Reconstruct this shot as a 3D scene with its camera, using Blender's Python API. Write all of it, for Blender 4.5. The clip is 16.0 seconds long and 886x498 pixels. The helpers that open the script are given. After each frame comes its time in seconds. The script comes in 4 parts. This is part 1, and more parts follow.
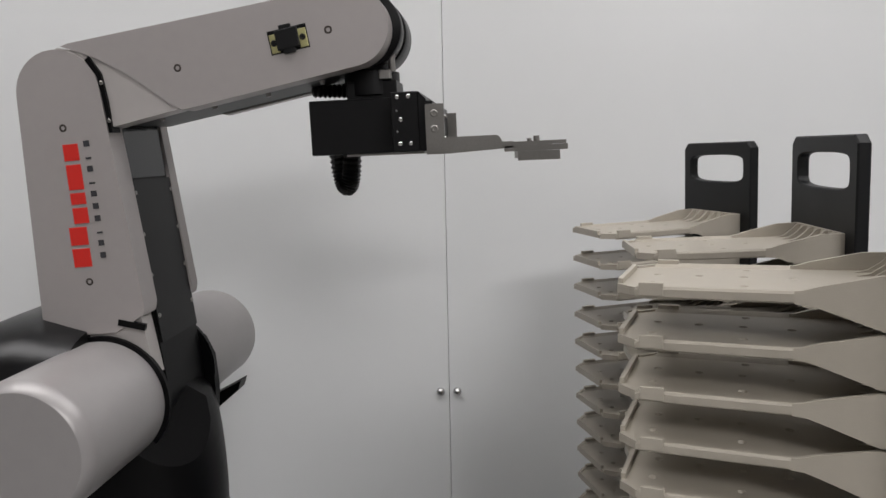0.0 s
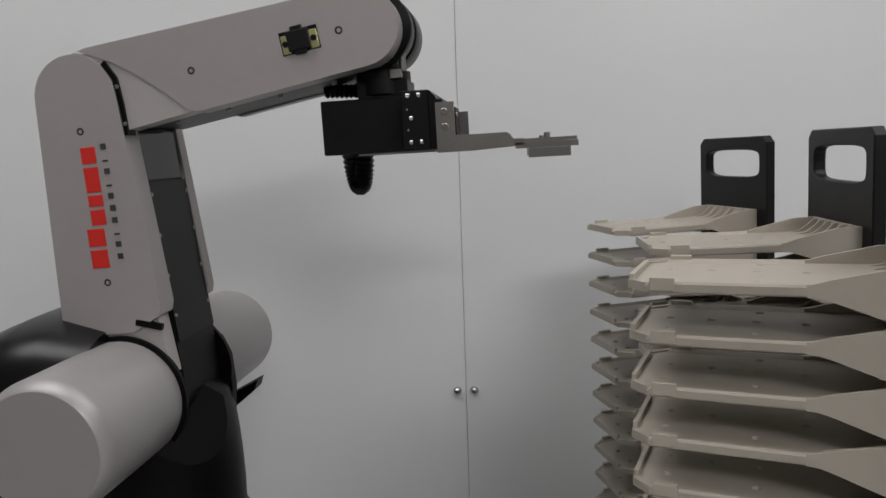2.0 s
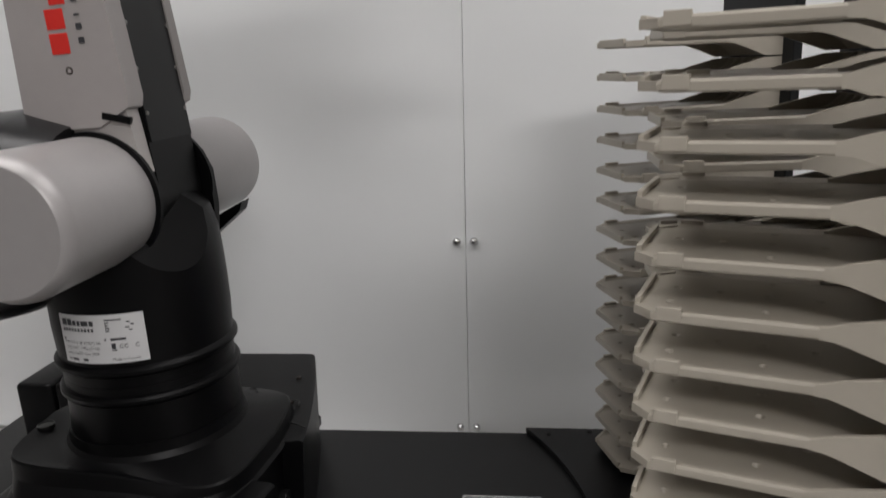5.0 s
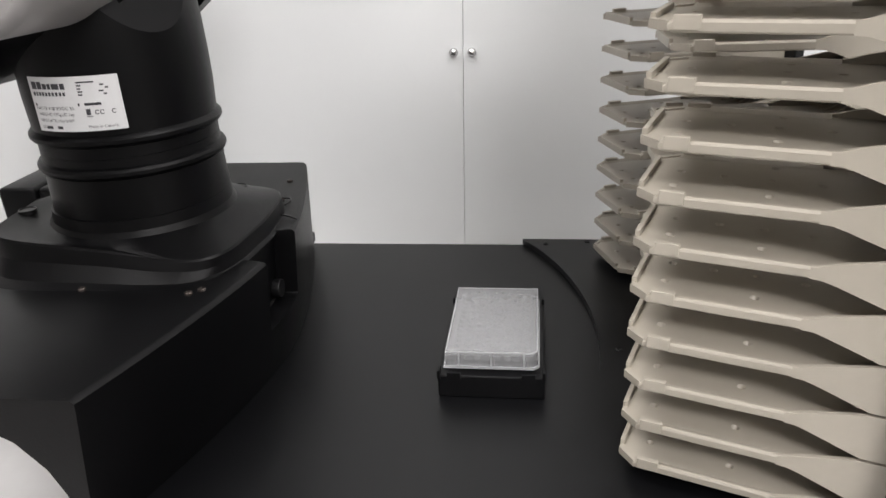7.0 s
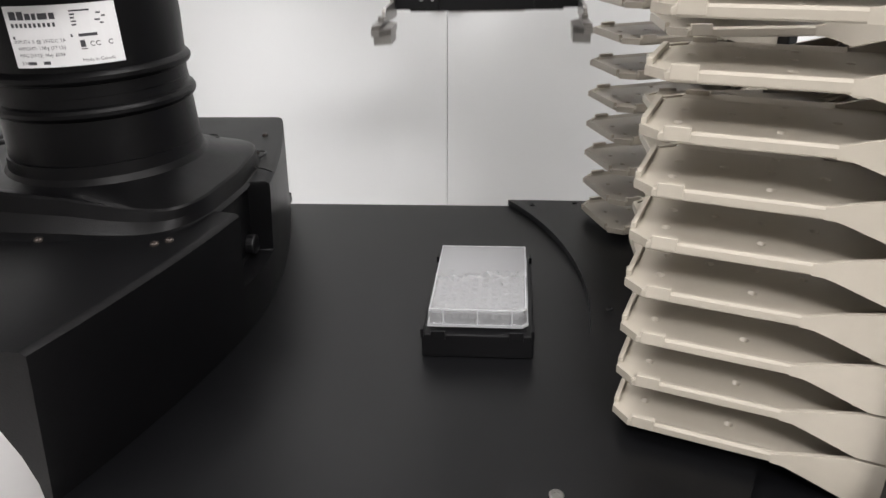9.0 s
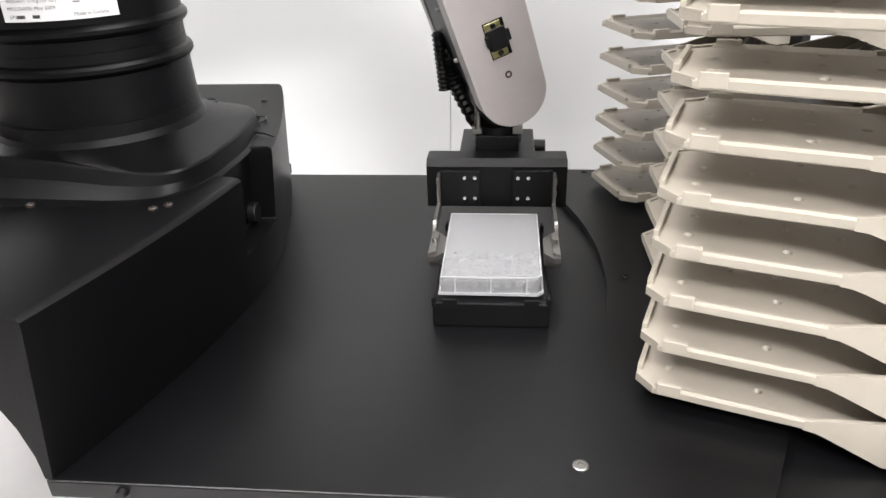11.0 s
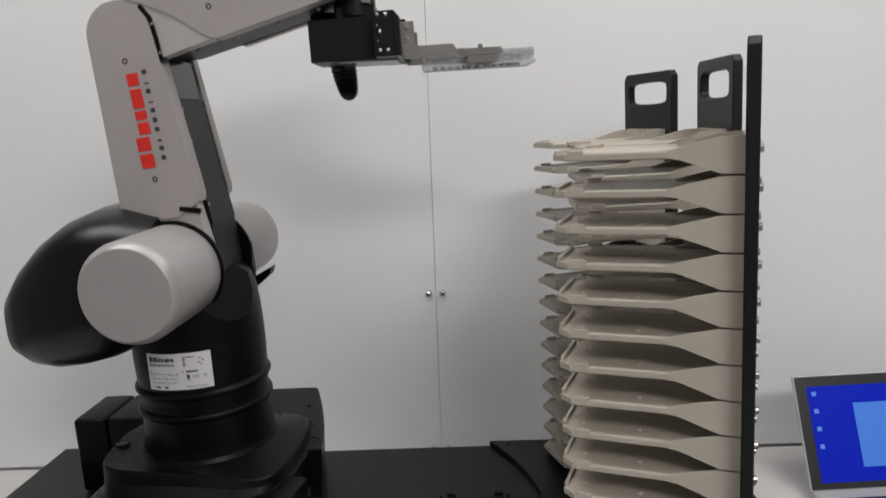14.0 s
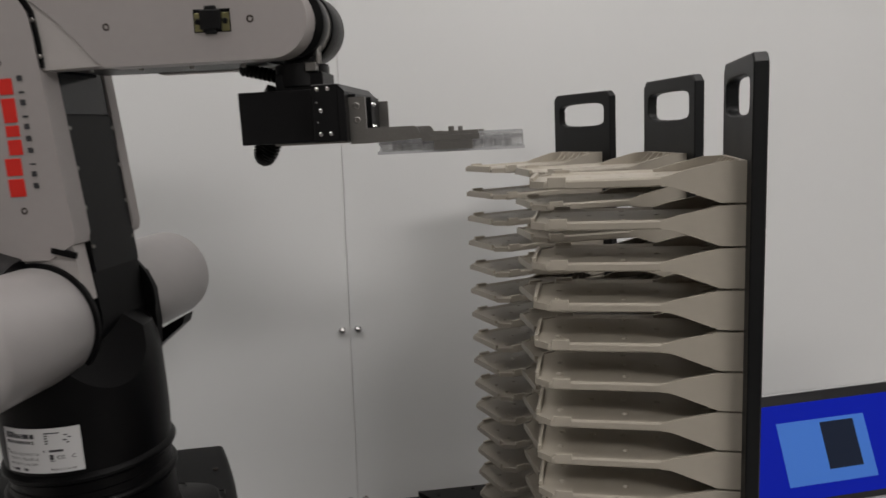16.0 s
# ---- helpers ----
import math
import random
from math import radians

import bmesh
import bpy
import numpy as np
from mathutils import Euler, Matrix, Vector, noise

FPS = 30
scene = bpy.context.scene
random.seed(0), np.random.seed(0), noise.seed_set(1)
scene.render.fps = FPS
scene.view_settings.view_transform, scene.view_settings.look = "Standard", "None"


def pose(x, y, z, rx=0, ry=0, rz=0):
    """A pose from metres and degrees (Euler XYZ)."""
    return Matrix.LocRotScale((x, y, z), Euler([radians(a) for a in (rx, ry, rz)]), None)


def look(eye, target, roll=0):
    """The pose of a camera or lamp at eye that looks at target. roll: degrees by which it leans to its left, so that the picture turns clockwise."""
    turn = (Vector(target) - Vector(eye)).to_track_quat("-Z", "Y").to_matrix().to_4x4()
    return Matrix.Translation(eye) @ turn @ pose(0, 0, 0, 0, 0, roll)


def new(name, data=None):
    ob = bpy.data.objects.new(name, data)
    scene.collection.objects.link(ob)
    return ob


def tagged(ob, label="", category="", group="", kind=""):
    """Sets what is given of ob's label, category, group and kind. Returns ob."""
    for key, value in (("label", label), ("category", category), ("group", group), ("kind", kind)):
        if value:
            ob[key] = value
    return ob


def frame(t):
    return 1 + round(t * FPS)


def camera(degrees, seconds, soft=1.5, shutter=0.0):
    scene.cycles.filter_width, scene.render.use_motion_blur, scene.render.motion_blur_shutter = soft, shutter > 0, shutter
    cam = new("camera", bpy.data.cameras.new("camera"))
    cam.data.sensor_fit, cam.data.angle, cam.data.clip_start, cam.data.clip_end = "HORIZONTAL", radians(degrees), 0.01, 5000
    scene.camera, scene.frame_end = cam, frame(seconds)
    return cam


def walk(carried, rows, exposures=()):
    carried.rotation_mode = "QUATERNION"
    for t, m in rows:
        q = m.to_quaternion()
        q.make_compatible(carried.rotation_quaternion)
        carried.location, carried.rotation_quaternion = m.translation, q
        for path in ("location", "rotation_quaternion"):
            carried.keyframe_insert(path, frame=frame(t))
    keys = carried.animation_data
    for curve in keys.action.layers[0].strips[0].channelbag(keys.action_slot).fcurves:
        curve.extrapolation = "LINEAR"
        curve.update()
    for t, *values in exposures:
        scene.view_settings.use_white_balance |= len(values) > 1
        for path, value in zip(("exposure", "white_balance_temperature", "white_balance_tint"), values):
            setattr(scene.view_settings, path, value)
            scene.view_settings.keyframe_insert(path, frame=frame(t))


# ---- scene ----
cam = camera(63.6, 16.0, 1.5, 0.3)
PATH = [
    (0, (0.0295, -0.6300, 0.5948), (-0.1456, 1.3437, 0.3233), -2.66),
    (0.5, (0.0324, -0.6375, 0.5969), (-0.1534, 1.3362, 0.3317), -2.84),
    (1, (0.0356, -0.6407, 0.5942), (-0.1556, 1.3298, 0.3103), -2.75),
    (1.5, (0.0364, -0.6356, 0.5925), (-0.1808, 1.3329, 0.3133), -3.28),
    (2, (0.0359, -0.6310, 0.5923), (-0.1937, 1.3378, 0.3257), -3.42),
    (2.5, (0.0431, -0.6285, 0.5946), (-0.1896, 1.3413, 0.3385), -3.60),
    (3, (0.0552, -0.6250, 0.5950), (-0.2031, 1.3409, 0.3331), -3.84),
    (3.5, (0.0663, -0.6189, 0.5851), (-0.2250, 1.3391, 0.2999), -3.78),
    (4, (0.0609, -0.6149, 0.5571), (-0.2318, 1.3341, 0.2170), -3.37),
    (4.5, (0.0577, -0.6131, 0.5238), (-0.2025, 1.3292, 0.1245), -3.42),
    (5, (0.0423, -0.5995, 0.4855), (-0.2220, 1.3181, -0.0176), -2.93),
    (7.5, (0.0354, -0.6004, 0.3776), (-0.2188, 1.2013, -0.4527), -2.79),
    (8, (0.0329, -0.5982, 0.3757), (-0.2210, 1.2066, -0.4478), -2.67),
    (8.5, (0.0332, -0.5900, 0.3656), (-0.2039, 1.2060, -0.4819), -2.30),
    (9, (0.0285, -0.5795, 0.3500), (-0.1652, 1.2109, -0.5201), -1.73),
    (9.5, (0.0154, -0.5718, 0.3364), (-0.1584, 1.2130, -0.5491), -1.69),
    (12, (0.0117, -0.5644, 0.3267), (-0.1727, 1.2016, -0.5937), -2.12),
    (12.5, (0.0170, -0.5775, 0.3570), (-0.1708, 1.2202, -0.4990), -2.56),
    (13, (0.0419, -0.6559, 0.4628), (-0.1196, 1.2431, -0.1436), -1.57),
    (13.5, (0.0504, -0.7626, 0.5041), (-0.0754, 1.1774, 0.0345), -2.06),
    (14, (0.0362, -0.8460, 0.5459), (-0.0913, 1.1163, 0.1808), -3.53),
    (14.5, (0.0121, -0.8581, 0.5661), (-0.0505, 1.1185, 0.2675), -4.46),
    (15, (-0.0243, -0.8317, 0.5645), (-0.0182, 1.1441, 0.2545), -3.85),
    (15.5, (-0.0554, -0.8101, 0.5626), (0.0479, 1.1655, 0.2686), -3.23),
    (16, (-0.0446, -0.7432, 0.5501), (0.1937, 1.2149, 0.2203), -2.93),
]
walk(cam, [(t, look(eye, target, roll)) for t, eye, target, roll in PATH],
     exposures=[(0, -0.62, 6400, 13), (0.6, -0.90, 6350, 13), (3.6, -0.92, 6350, 13), (4.4, -0.82, 6400, 13), (5.0, -0.62, 6450, 13), (7.3, 0.50, 6450, 13), (9.0, 0.68, 6450, 13),
                (12.0, 1.36, 6400, 13), (12.6, 1.17, 6400, 13), (13.0, 0.87, 6450, 13), (13.6, 0.06, 6450, 13), (14.2, -0.62, 6450, 13), (16.0, -0.90, 6650, 13)])

# ---- light: white laboratory, ceiling panels in front of the bench ----
world = bpy.data.worlds.new("world")
scene.world = world
world.use_nodes = True
world.node_tree.nodes["Background"].inputs[0].default_value = (0.8, 0.9, 1.0, 1)
world.node_tree.nodes["Background"].inputs[1].default_value = 0.05


def area_lamp(name, x, y, z, sx, sy, power, color):
    d = bpy.data.lights.new(name, "AREA")
    d.shape, d.size, d.size_y, d.energy, d.color = "RECTANGLE", sx, sy, power, color
    ob = new(name, d)
    ob.matrix_world = pose(x, y, z)
    return ob


LAMPS = ((-0.75, -0.30, 1.1, 11), (0.75, -0.30, 1.1, 9), (1.00, -2.10, 1.1, 60), (-1.0, -3.9, 1.1, 18))
for lx, ly, wide, watts in LAMPS:
    area_lamp("ceiling_lamp", lx, ly, 1.66, wide, 0.55, watts, (1.0, 0.985, 0.96))


# ---- materials ----
def material(name, color, rough=0.5, metal=0.0, vary=0.08, scale=60.0, bump=0.0, bump_scale=400.0,
             spec=0.5, random_tint=0.0, rough_vary=0.1, coat=0.0):
    m = bpy.data.materials.new(name)
    m.use_nodes = True
    nt = m.node_tree
    b = nt.nodes["Principled BSDF"]
    b.inputs["Roughness"].default_value, b.inputs["Metallic"].default_value = rough, metal
    b.inputs["Specular IOR Level"].default_value = spec
    b.inputs["Coat Weight"].default_value = coat
    tc = nt.nodes.new("ShaderNodeTexCoord")
    n1, n2 = nt.nodes.new("ShaderNodeTexNoise"), nt.nodes.new("ShaderNodeTexNoise")
    n1.inputs["Scale"].default_value, n2.inputs["Scale"].default_value = scale / 8, scale * 3
    n1.inputs["Detail"].default_value = n2.inputs["Detail"].default_value = 5
    for n in (n1, n2):
        nt.links.new(tc.outputs["Object"], n.inputs["Vector"])
    add = nt.nodes.new("ShaderNodeMath")
    add.operation = "ADD"
    nt.links.new(n1.outputs["Fac"], add.inputs[0])
    nt.links.new(n2.outputs["Fac"], add.inputs[1])
    ramp = nt.nodes.new("ShaderNodeMapRange")
    ramp.inputs["From Min"].default_value, ramp.inputs["From Max"].default_value = 0.6, 1.4
    ramp.inputs["To Min"].default_value, ramp.inputs["To Max"].default_value = 1 - vary, 1 + vary
    nt.links.new(add.outputs[0], ramp.inputs["Value"])
    mul = nt.nodes.new("ShaderNodeVectorMath")
    mul.operation = "SCALE"
    mul.inputs[0].default_value = color
    if random_tint:
        info, r2, mm = nt.nodes.new("ShaderNodeObjectInfo"), nt.nodes.new("ShaderNodeMapRange"), nt.nodes.new("ShaderNodeMath")
        r2.inputs["To Min"].default_value, r2.inputs["To Max"].default_value = 1 - random_tint, 1 + random_tint
        mm.operation = "MULTIPLY"
        nt.links.new(info.outputs["Random"], r2.inputs["Value"])
        nt.links.new(r2.outputs[0], mm.inputs[0])
        nt.links.new(ramp.outputs[0], mm.inputs[1])
        nt.links.new(mm.outputs[0], mul.inputs["Scale"])
    else:
        nt.links.new(ramp.outputs[0], mul.inputs["Scale"])
    nt.links.new(mul.outputs[0], b.inputs["Base Color"])
    rr = nt.nodes.new("ShaderNodeMapRange")
    rr.inputs["From Min"].default_value, rr.inputs["From Max"].default_value = 0.3, 0.7
    rr.inputs["To Min"].default_value, rr.inputs["To Max"].default_value = rough * (1 - rough_vary), min(1, rough * (1 + rough_vary))
    nt.links.new(n1.outputs["Fac"], rr.inputs["Value"])
    nt.links.new(rr.outputs[0], b.inputs["Roughness"])
    if bump:
        n3, bp = nt.nodes.new("ShaderNodeTexNoise"), nt.nodes.new("ShaderNodeBump")
        n3.inputs["Scale"].default_value = bump_scale
        bp.inputs["Strength"].default_value, bp.inputs["Distance"].default_value = bump, 0.002
        nt.links.new(tc.outputs["Object"], n3.inputs["Vector"])
        nt.links.new(n3.outputs["Fac"], bp.inputs["Height"])
        nt.links.new(bp.outputs[0], b.inputs["Normal"])
    return m


def glow(name, color, strength):
    m = bpy.data.materials.new(name)
    m.use_nodes = True
    b = m.node_tree.nodes["Principled BSDF"]
    b.inputs["Base Color"].default_value = (*color, 1)
    b.inputs["Emission Color"].default_value = (*color, 1)
    b.inputs["Emission Strength"].default_value = strength
    b.inputs["Roughness"].default_value, b.inputs["Specular IOR Level"].default_value = 0.3, 0.15
    return m


BLACK = material("black_moulded_plastic", (0.0020, 0.0020, 0.0023), 0.38, vary=0.25, bump=0.10, bump_scale=900, spec=0.16)
SATIN_BLACK = material("black_satin_plastic", (0.0026, 0.0026, 0.003), 0.30, vary=0.25, bump=0.05, bump_scale=900, spec=0.36)
BLACK_DECK = material("black_powder_coat", (0.0030, 0.0031, 0.0036), 0.33, vary=0.25, scale=30, spec=0.34, bump=0.1, bump_scale=1200)
BLACK_METAL = material("black_anodised_metal", (0.004, 0.004, 0.0045), 0.40, metal=0.0, vary=0.2, spec=0.25)
RACK_BLACK = material("black_acetal_sheet", (0.005, 0.0055, 0.006), 0.45, vary=0.2, spec=0.3)
RUBBER = material("black_rubber_hose", (0.004, 0.004, 0.004), 0.35, vary=0.2)
TAUPE = material("taupe_grey_paint", (0.355, 0.33, 0.32), 0.42, metal=0.1, vary=0.03, scale=40, bump=0.05, bump_scale=1500)
TAUPE_LIGHT = material("light_grey_paint", (0.43, 0.405, 0.39), 0.40, metal=0.1, vary=0.03, scale=40)
SILVER = material("silver_grey_paint", (0.37, 0.355, 0.35), 0.38, metal=0.25, vary=0.03, scale=30, bump=0.05, bump_scale=1500)
STEEL = material("brushed_steel", (0.29, 0.28, 0.265), 0.36, metal=1.0, vary=0.08, scale=150)
DARK_STEEL = material("dark_screw_steel", (0.055, 0.045, 0.04), 0.4, metal=0.6, vary=0.3, scale=600)
CHROME = material("chrome", (0.75, 0.75, 0.75), 0.12, metal=1.0, vary=0.03)
BRASS = material("brass_plate", (0.36, 0.34, 0.17), 0.3, metal=1.0, vary=0.1)
TRAY = material("beige_moulded_plastic", (0.405, 0.37, 0.308), 0.44, vary=0.035, scale=40, bump=0.05, bump_scale=800, random_tint=0.03)
WHITE_DOOR = material("white_laminate", (0.752, 0.765, 0.762), 0.30, vary=0.006, scale=12, bump=0.015, bump_scale=30, rough_vary=0.06)
WHITE_WALL = material("white_wall_paint", (0.74, 0.72, 0.715), 0.7, vary=0.02, scale=15, bump=0.05, bump_scale=200)
# for the unseen walls: tone picked to weaken fill light, not a known paint
LOW_BOUNCE_WALL = material("grey_beige_low_bounce", (0.40, 0.39, 0.38), 0.75, vary=0.03, scale=15, bump=0.05, bump_scale=200)
BENCH = material("white_bench_laminate", (0.60, 0.59, 0.58), 0.4, vary=0.03, scale=20)
FLOOR_M = material("grey_vinyl_floor", (0.28, 0.28, 0.27), 0.45, vary=0.08, scale=20)
RED = material("red_print", (0.62, 0.02, 0.012), 0.5, vary=0.03)
INK = material("dark_grey_ink", (0.035, 0.035, 0.04), 0.5, vary=0.05)
LABEL = material("white_label_film", (0.64, 0.64, 0.64), 0.35, vary=0.02)
GREY_PLASTIC = material("silver_laptop_plastic", (0.45, 0.45, 0.46), 0.4, vary=0.03)
LAPTOP_BLACK = material("black_laptop_bezel", (0.012, 0.012, 0.014), 0.35, vary=0.1)
DIFFUSER = glow("lamp_diffuser", (1.0, 0.985, 0.96), 3.0)
SCREEN = glow("blue_screen", (0.0015, 0.010, 0.30), 0.75)
SCREEN_PANE = glow("pale_blue_window", (0.05, 0.16, 0.52), 0.60)
SCREEN_DARK = glow("dark_screen_picture", (0.01, 0.015, 0.03), 0.6)
SCREEN_ICON = glow("screen_icon", (0.10, 0.22, 0.55), 0.5)


def plate_plastic(name, through_part, rough, tint=(0.60, 0.61, 0.62)):
    """Thin moulded polystyrene that lets part of the light straight through."""
    m = material(name, tint, rough, vary=0.01)
    nt = m.node_tree
    out, b = nt.nodes["Material Output"], nt.nodes["Principled BSDF"]
    mix, clear = nt.nodes.new("ShaderNodeMixShader"), nt.nodes.new("ShaderNodeBsdfTransparent")
    mix.inputs[0].default_value = through_part
    nt.links.new(b.outputs[0], mix.inputs[1])
    nt.links.new(clear.outputs[0], mix.inputs[2])
    nt.links.new(mix.outputs[0], out.inputs["Surface"])
    return m


FROSTED = plate_plastic("translucent_polystyrene", 0.50, 0.3)
SKIRT = plate_plastic("thin_clear_polystyrene", 0.74, 0.25)
CLEAR = plate_plastic("clear_polystyrene", 0.57, 0.35, (0.38, 0.385, 0.39))


# ---- mesh helpers ----
def part(name, bm, mat, parent=None, label=""):
    me = bpy.data.meshes.new(name)
    bmesh.ops.recalc_face_normals(bm, faces=bm.faces)
    bm.to_mesh(me)
    bm.free()
    me.materials.append(mat)
    ob = new(name, me)
    if parent is not None:
        ob.parent = parent
    if label:
        ob["label"] = label
    return ob


def smooth(ob, angle=40):
    for p in ob.data.polygons:
        p.use_smooth = True
    ob.data.set_sharp_from_angle(angle=radians(angle))
    return ob


def box(bm, x0, x1, y0, y1, z0, z1, bevel=0.0):
    r = bmesh.ops.create_cube(bm, size=1.0)
    for v in r["verts"]:
        v.co = Vector(((x0 + x1) / 2 + v.co.x * (x1 - x0), (y0 + y1) / 2 + v.co.y * (y1 - y0), (z0 + z1) / 2 + v.co.z * (z1 - z0)))
    if bevel:
        edges = list({e for v in r["verts"] for e in v.link_edges})
        bmesh.ops.bevel(bm, geom=edges, offset=bevel, segments=2, profile=0.5, affect="EDGES")
    return bm


def boxed(*a, bevel=0.0):
    return box(bmesh.new(), *a, bevel=bevel)


def cyl(bm, p, q, r, r2=None, n=20):
    p, q = Vector(p), Vector(q)
    d = q - p
    m = Matrix.Translation((p + q) / 2) @ d.to_track_quat("Z", "Y").to_matrix().to_4x4()
    bmesh.ops.create_cone(bm, cap_ends=True, segments=n, radius1=r, radius2=r if r2 is None else r2, depth=d.length, matrix=m)
    return bm


def loft(bm, rings, caps=True):
    rows = [[bm.verts.new(p) for p in ring] for ring in rings]
    n = len(rows[0])
    for a, b in zip(rows, rows[1:]):
        for i in range(n):
            bm.faces.new((a[i], a[(i + 1) % n], b[(i + 1) % n], b[i]))
    if caps:
        bm.faces.new(rows[0][::-1])
        bm.faces.new(rows[-1])
    return bm


def prism(bm, pts, a, b, axis="y"):
    """Extrudes a flat outline between a and b along an axis; pts are the two other coordinates."""
    def at(p, d):
        return {"y": (p[0], d, p[1]), "z": (p[0], p[1], d), "x": (d, p[0], p[1])}[axis]
    return loft(bm, [[at(p, a) for p in pts], [at(p, b) for p in pts]])


def bevel_sharp(bm, width, angle=35, segments=2):
    edges = [e for e in bm.edges if len(e.link_faces) == 2 and e.calc_face_angle() > radians(angle)]
    bmesh.ops.bevel(bm, geom=edges, offset=width, segments=segments, profile=0.5, affect="EDGES")
    return bm


def lathe(bm, profile, n=48, x=0.0, y=0.0):
    return loft(bm, [[(x + r * math.cos(2 * math.pi * i / n), y + r * math.sin(2 * math.pi * i / n), z) for i in range(n)] for r, z in profile])


def superring(cx, cy, a, b, z, power=4.0, n=48):
    out = []
    for i in range(n):
        t = 2 * math.pi * i / n
        c, s = math.cos(t), math.sin(t)
        out.append((cx + a * math.copysign(abs(c) ** (2 / power), c), cy + b * math.copysign(abs(s) ** (2 / power), s), z))
    return out


def capsule(x0, x1, r0, r1, n=14):
    """Outline of a tapered link with round ends, in its own plane, from centre x0 to x1."""
    pts = [(x1 + r1 * math.sin(math.pi * i / n), r1 * math.cos(math.pi * i / n)) for i in range(n + 1)]
    pts += [(x0 - r0 * math.sin(math.pi * i / n), -r0 * math.cos(math.pi * i / n)) for i in range(n + 1)]
    return pts


def corrugated(bm, pts, r_small, r_big, n=14):
    rings = []
    for k, p in enumerate(pts):
        d = (pts[min(k + 1, len(pts) - 1)] - pts[max(k - 1, 0)]).normalized()
        side = d.cross(Vector((0.13, 0.97, 0.2))).normalized()
        other = d.cross(side)
        r = r_big if k % 2 else r_small
        rings.append([p + r * (math.cos(2 * math.pi * i / n) * side + math.sin(2 * math.pi * i / n) * other) for i in range(n)])
    return loft(bm, rings)


def empty(name, m):
    ob = new(name)
    ob.empty_display_size = 0.05
    ob.matrix_basis = m
    return ob


# ---- the room ----
def structure(name, bm, mat, label, category):
    return tagged(part(name, bm, mat), label, category, kind="structure")


FLOOR_Z, CEIL_Z, BENCH_Z, WALL_Y, SEAM_X = -0.95, 1.75, -0.100, 0.437, -0.0585
structure("floor", boxed(-2.4, 2.4, -5.2, 0.75, FLOOR_Z - 0.1, FLOOR_Z), FLOOR_M, "grey vinyl laboratory floor", "floor")
structure("ceiling", boxed(-2.4, 2.4, -5.2, 0.75, CEIL_Z, CEIL_Z + 0.1), WHITE_WALL, "plain white ceiling", "ceiling")
structure("wall_north", boxed(-2.4, 2.4, WALL_Y + 0.02, WALL_Y + 0.14, FLOOR_Z, CEIL_Z), WHITE_WALL, "plain white wall behind the bench", "wall")
# unseen walls added to close the room, kept dull so less light bounces
structure("wall_south", boxed(-2.4, 2.4, -5.3, -5.2, FLOOR_Z, CEIL_Z), LOW_BOUNCE_WALL, "unseen wall added to close the room, grey-beige to limit bounced light", "wall")
structure("wall_west", boxed(-2.5, -2.4, -5.2, 0.75, FLOOR_Z, CEIL_Z), LOW_BOUNCE_WALL, "unseen wall added to close the room, grey-beige to limit bounced light", "wall")
structure("wall_east", boxed(2.4, 2.5, -5.2, 0.75, FLOOR_Z, CEIL_Z), LOW_BOUNCE_WALL, "unseen wall added to close the room, grey-beige to limit bounced light", "wall")

# two tall white doors with a hair seam, above the bench
for name, x0 in (("door_1", -1.25), ("door_2", 1.25)):
    g = 0.0004 if name == "door_2" else -0.0004
    dm = prism(bmesh.new(), [(x0, BENCH_Z + 0.004), (SEAM_X - 0.0150 + g, BENCH_Z + 0.004), (SEAM_X + 0.0210 + g, 1.35), (x0, 1.35)], WALL_Y, WALL_Y + 0.018, "y")
    d = structure(name, dm, WHITE_DOOR, "glossy white laminate cupboard door behind the robot", "cupboard door")
    s = 1 if name == "door_2" else -1
    for kz in (0.225, -0.083):
        k = bmesh.new()
        kx = SEAM_X - 0.0155 + 0.0252 * (kz - BENCH_Z) + s * 0.013
        cyl(k, (kx, WALL_Y - 0.004, kz), (kx, WALL_Y + 0.002, kz), 0.0062, n=20)
        bmesh.ops.create_uvsphere(k, u_segments=16, v_segments=8, radius=0.0052, matrix=Matrix.Translation((kx, WALL_Y - 0.005, kz)) @ Matrix.Diagonal((1, 0.7, 1, 1)))
        smooth(part("knob", k, CHROME, d, "small round chrome fixing"))

for lx, ly, wide, watts in LAMPS:
    h = wide / 2 + 0.05
    lamp = empty("ceiling_light", pose(lx, ly, CEIL_Z))
    tagged(lamp, "recessed rectangular white ceiling light panel, switched on", "ceiling light", group="ceiling lights")
    fr = bmesh.new()
    for a in ((-h, h, -0.325, -0.290), (-h, h, 0.290, 0.325), (-h, 0.035 - h, -0.290, 0.290), (h - 0.035, h, -0.290, 0.290)):
        box(fr, *a, -0.035, -0.001)
    part("frame", fr, WHITE_WALL, lamp)
    part("diffuser", boxed(0.037 - h, h - 0.037, -0.288, 0.288, -0.02, -0.004), DIFFUSER, lamp)

# ---- bench ----
bench = empty("laboratory_bench", pose(0, 0, 0))
tagged(bench, "white laminate laboratory bench under the robot", "bench")
part("worktop", boxed(-1.3, 1.3, -0.62, WALL_Y - 0.002, BENCH_Z - 0.03, BENCH_Z, bevel=0.002), BENCH, bench)
for lx in (-1.25, 0.0, 1.25):
    part("side_panel", boxed(lx - 0.012, lx + 0.012, -0.55, WALL_Y - 0.01, FLOOR_Z, BENCH_Z - 0.03), BENCH, bench)

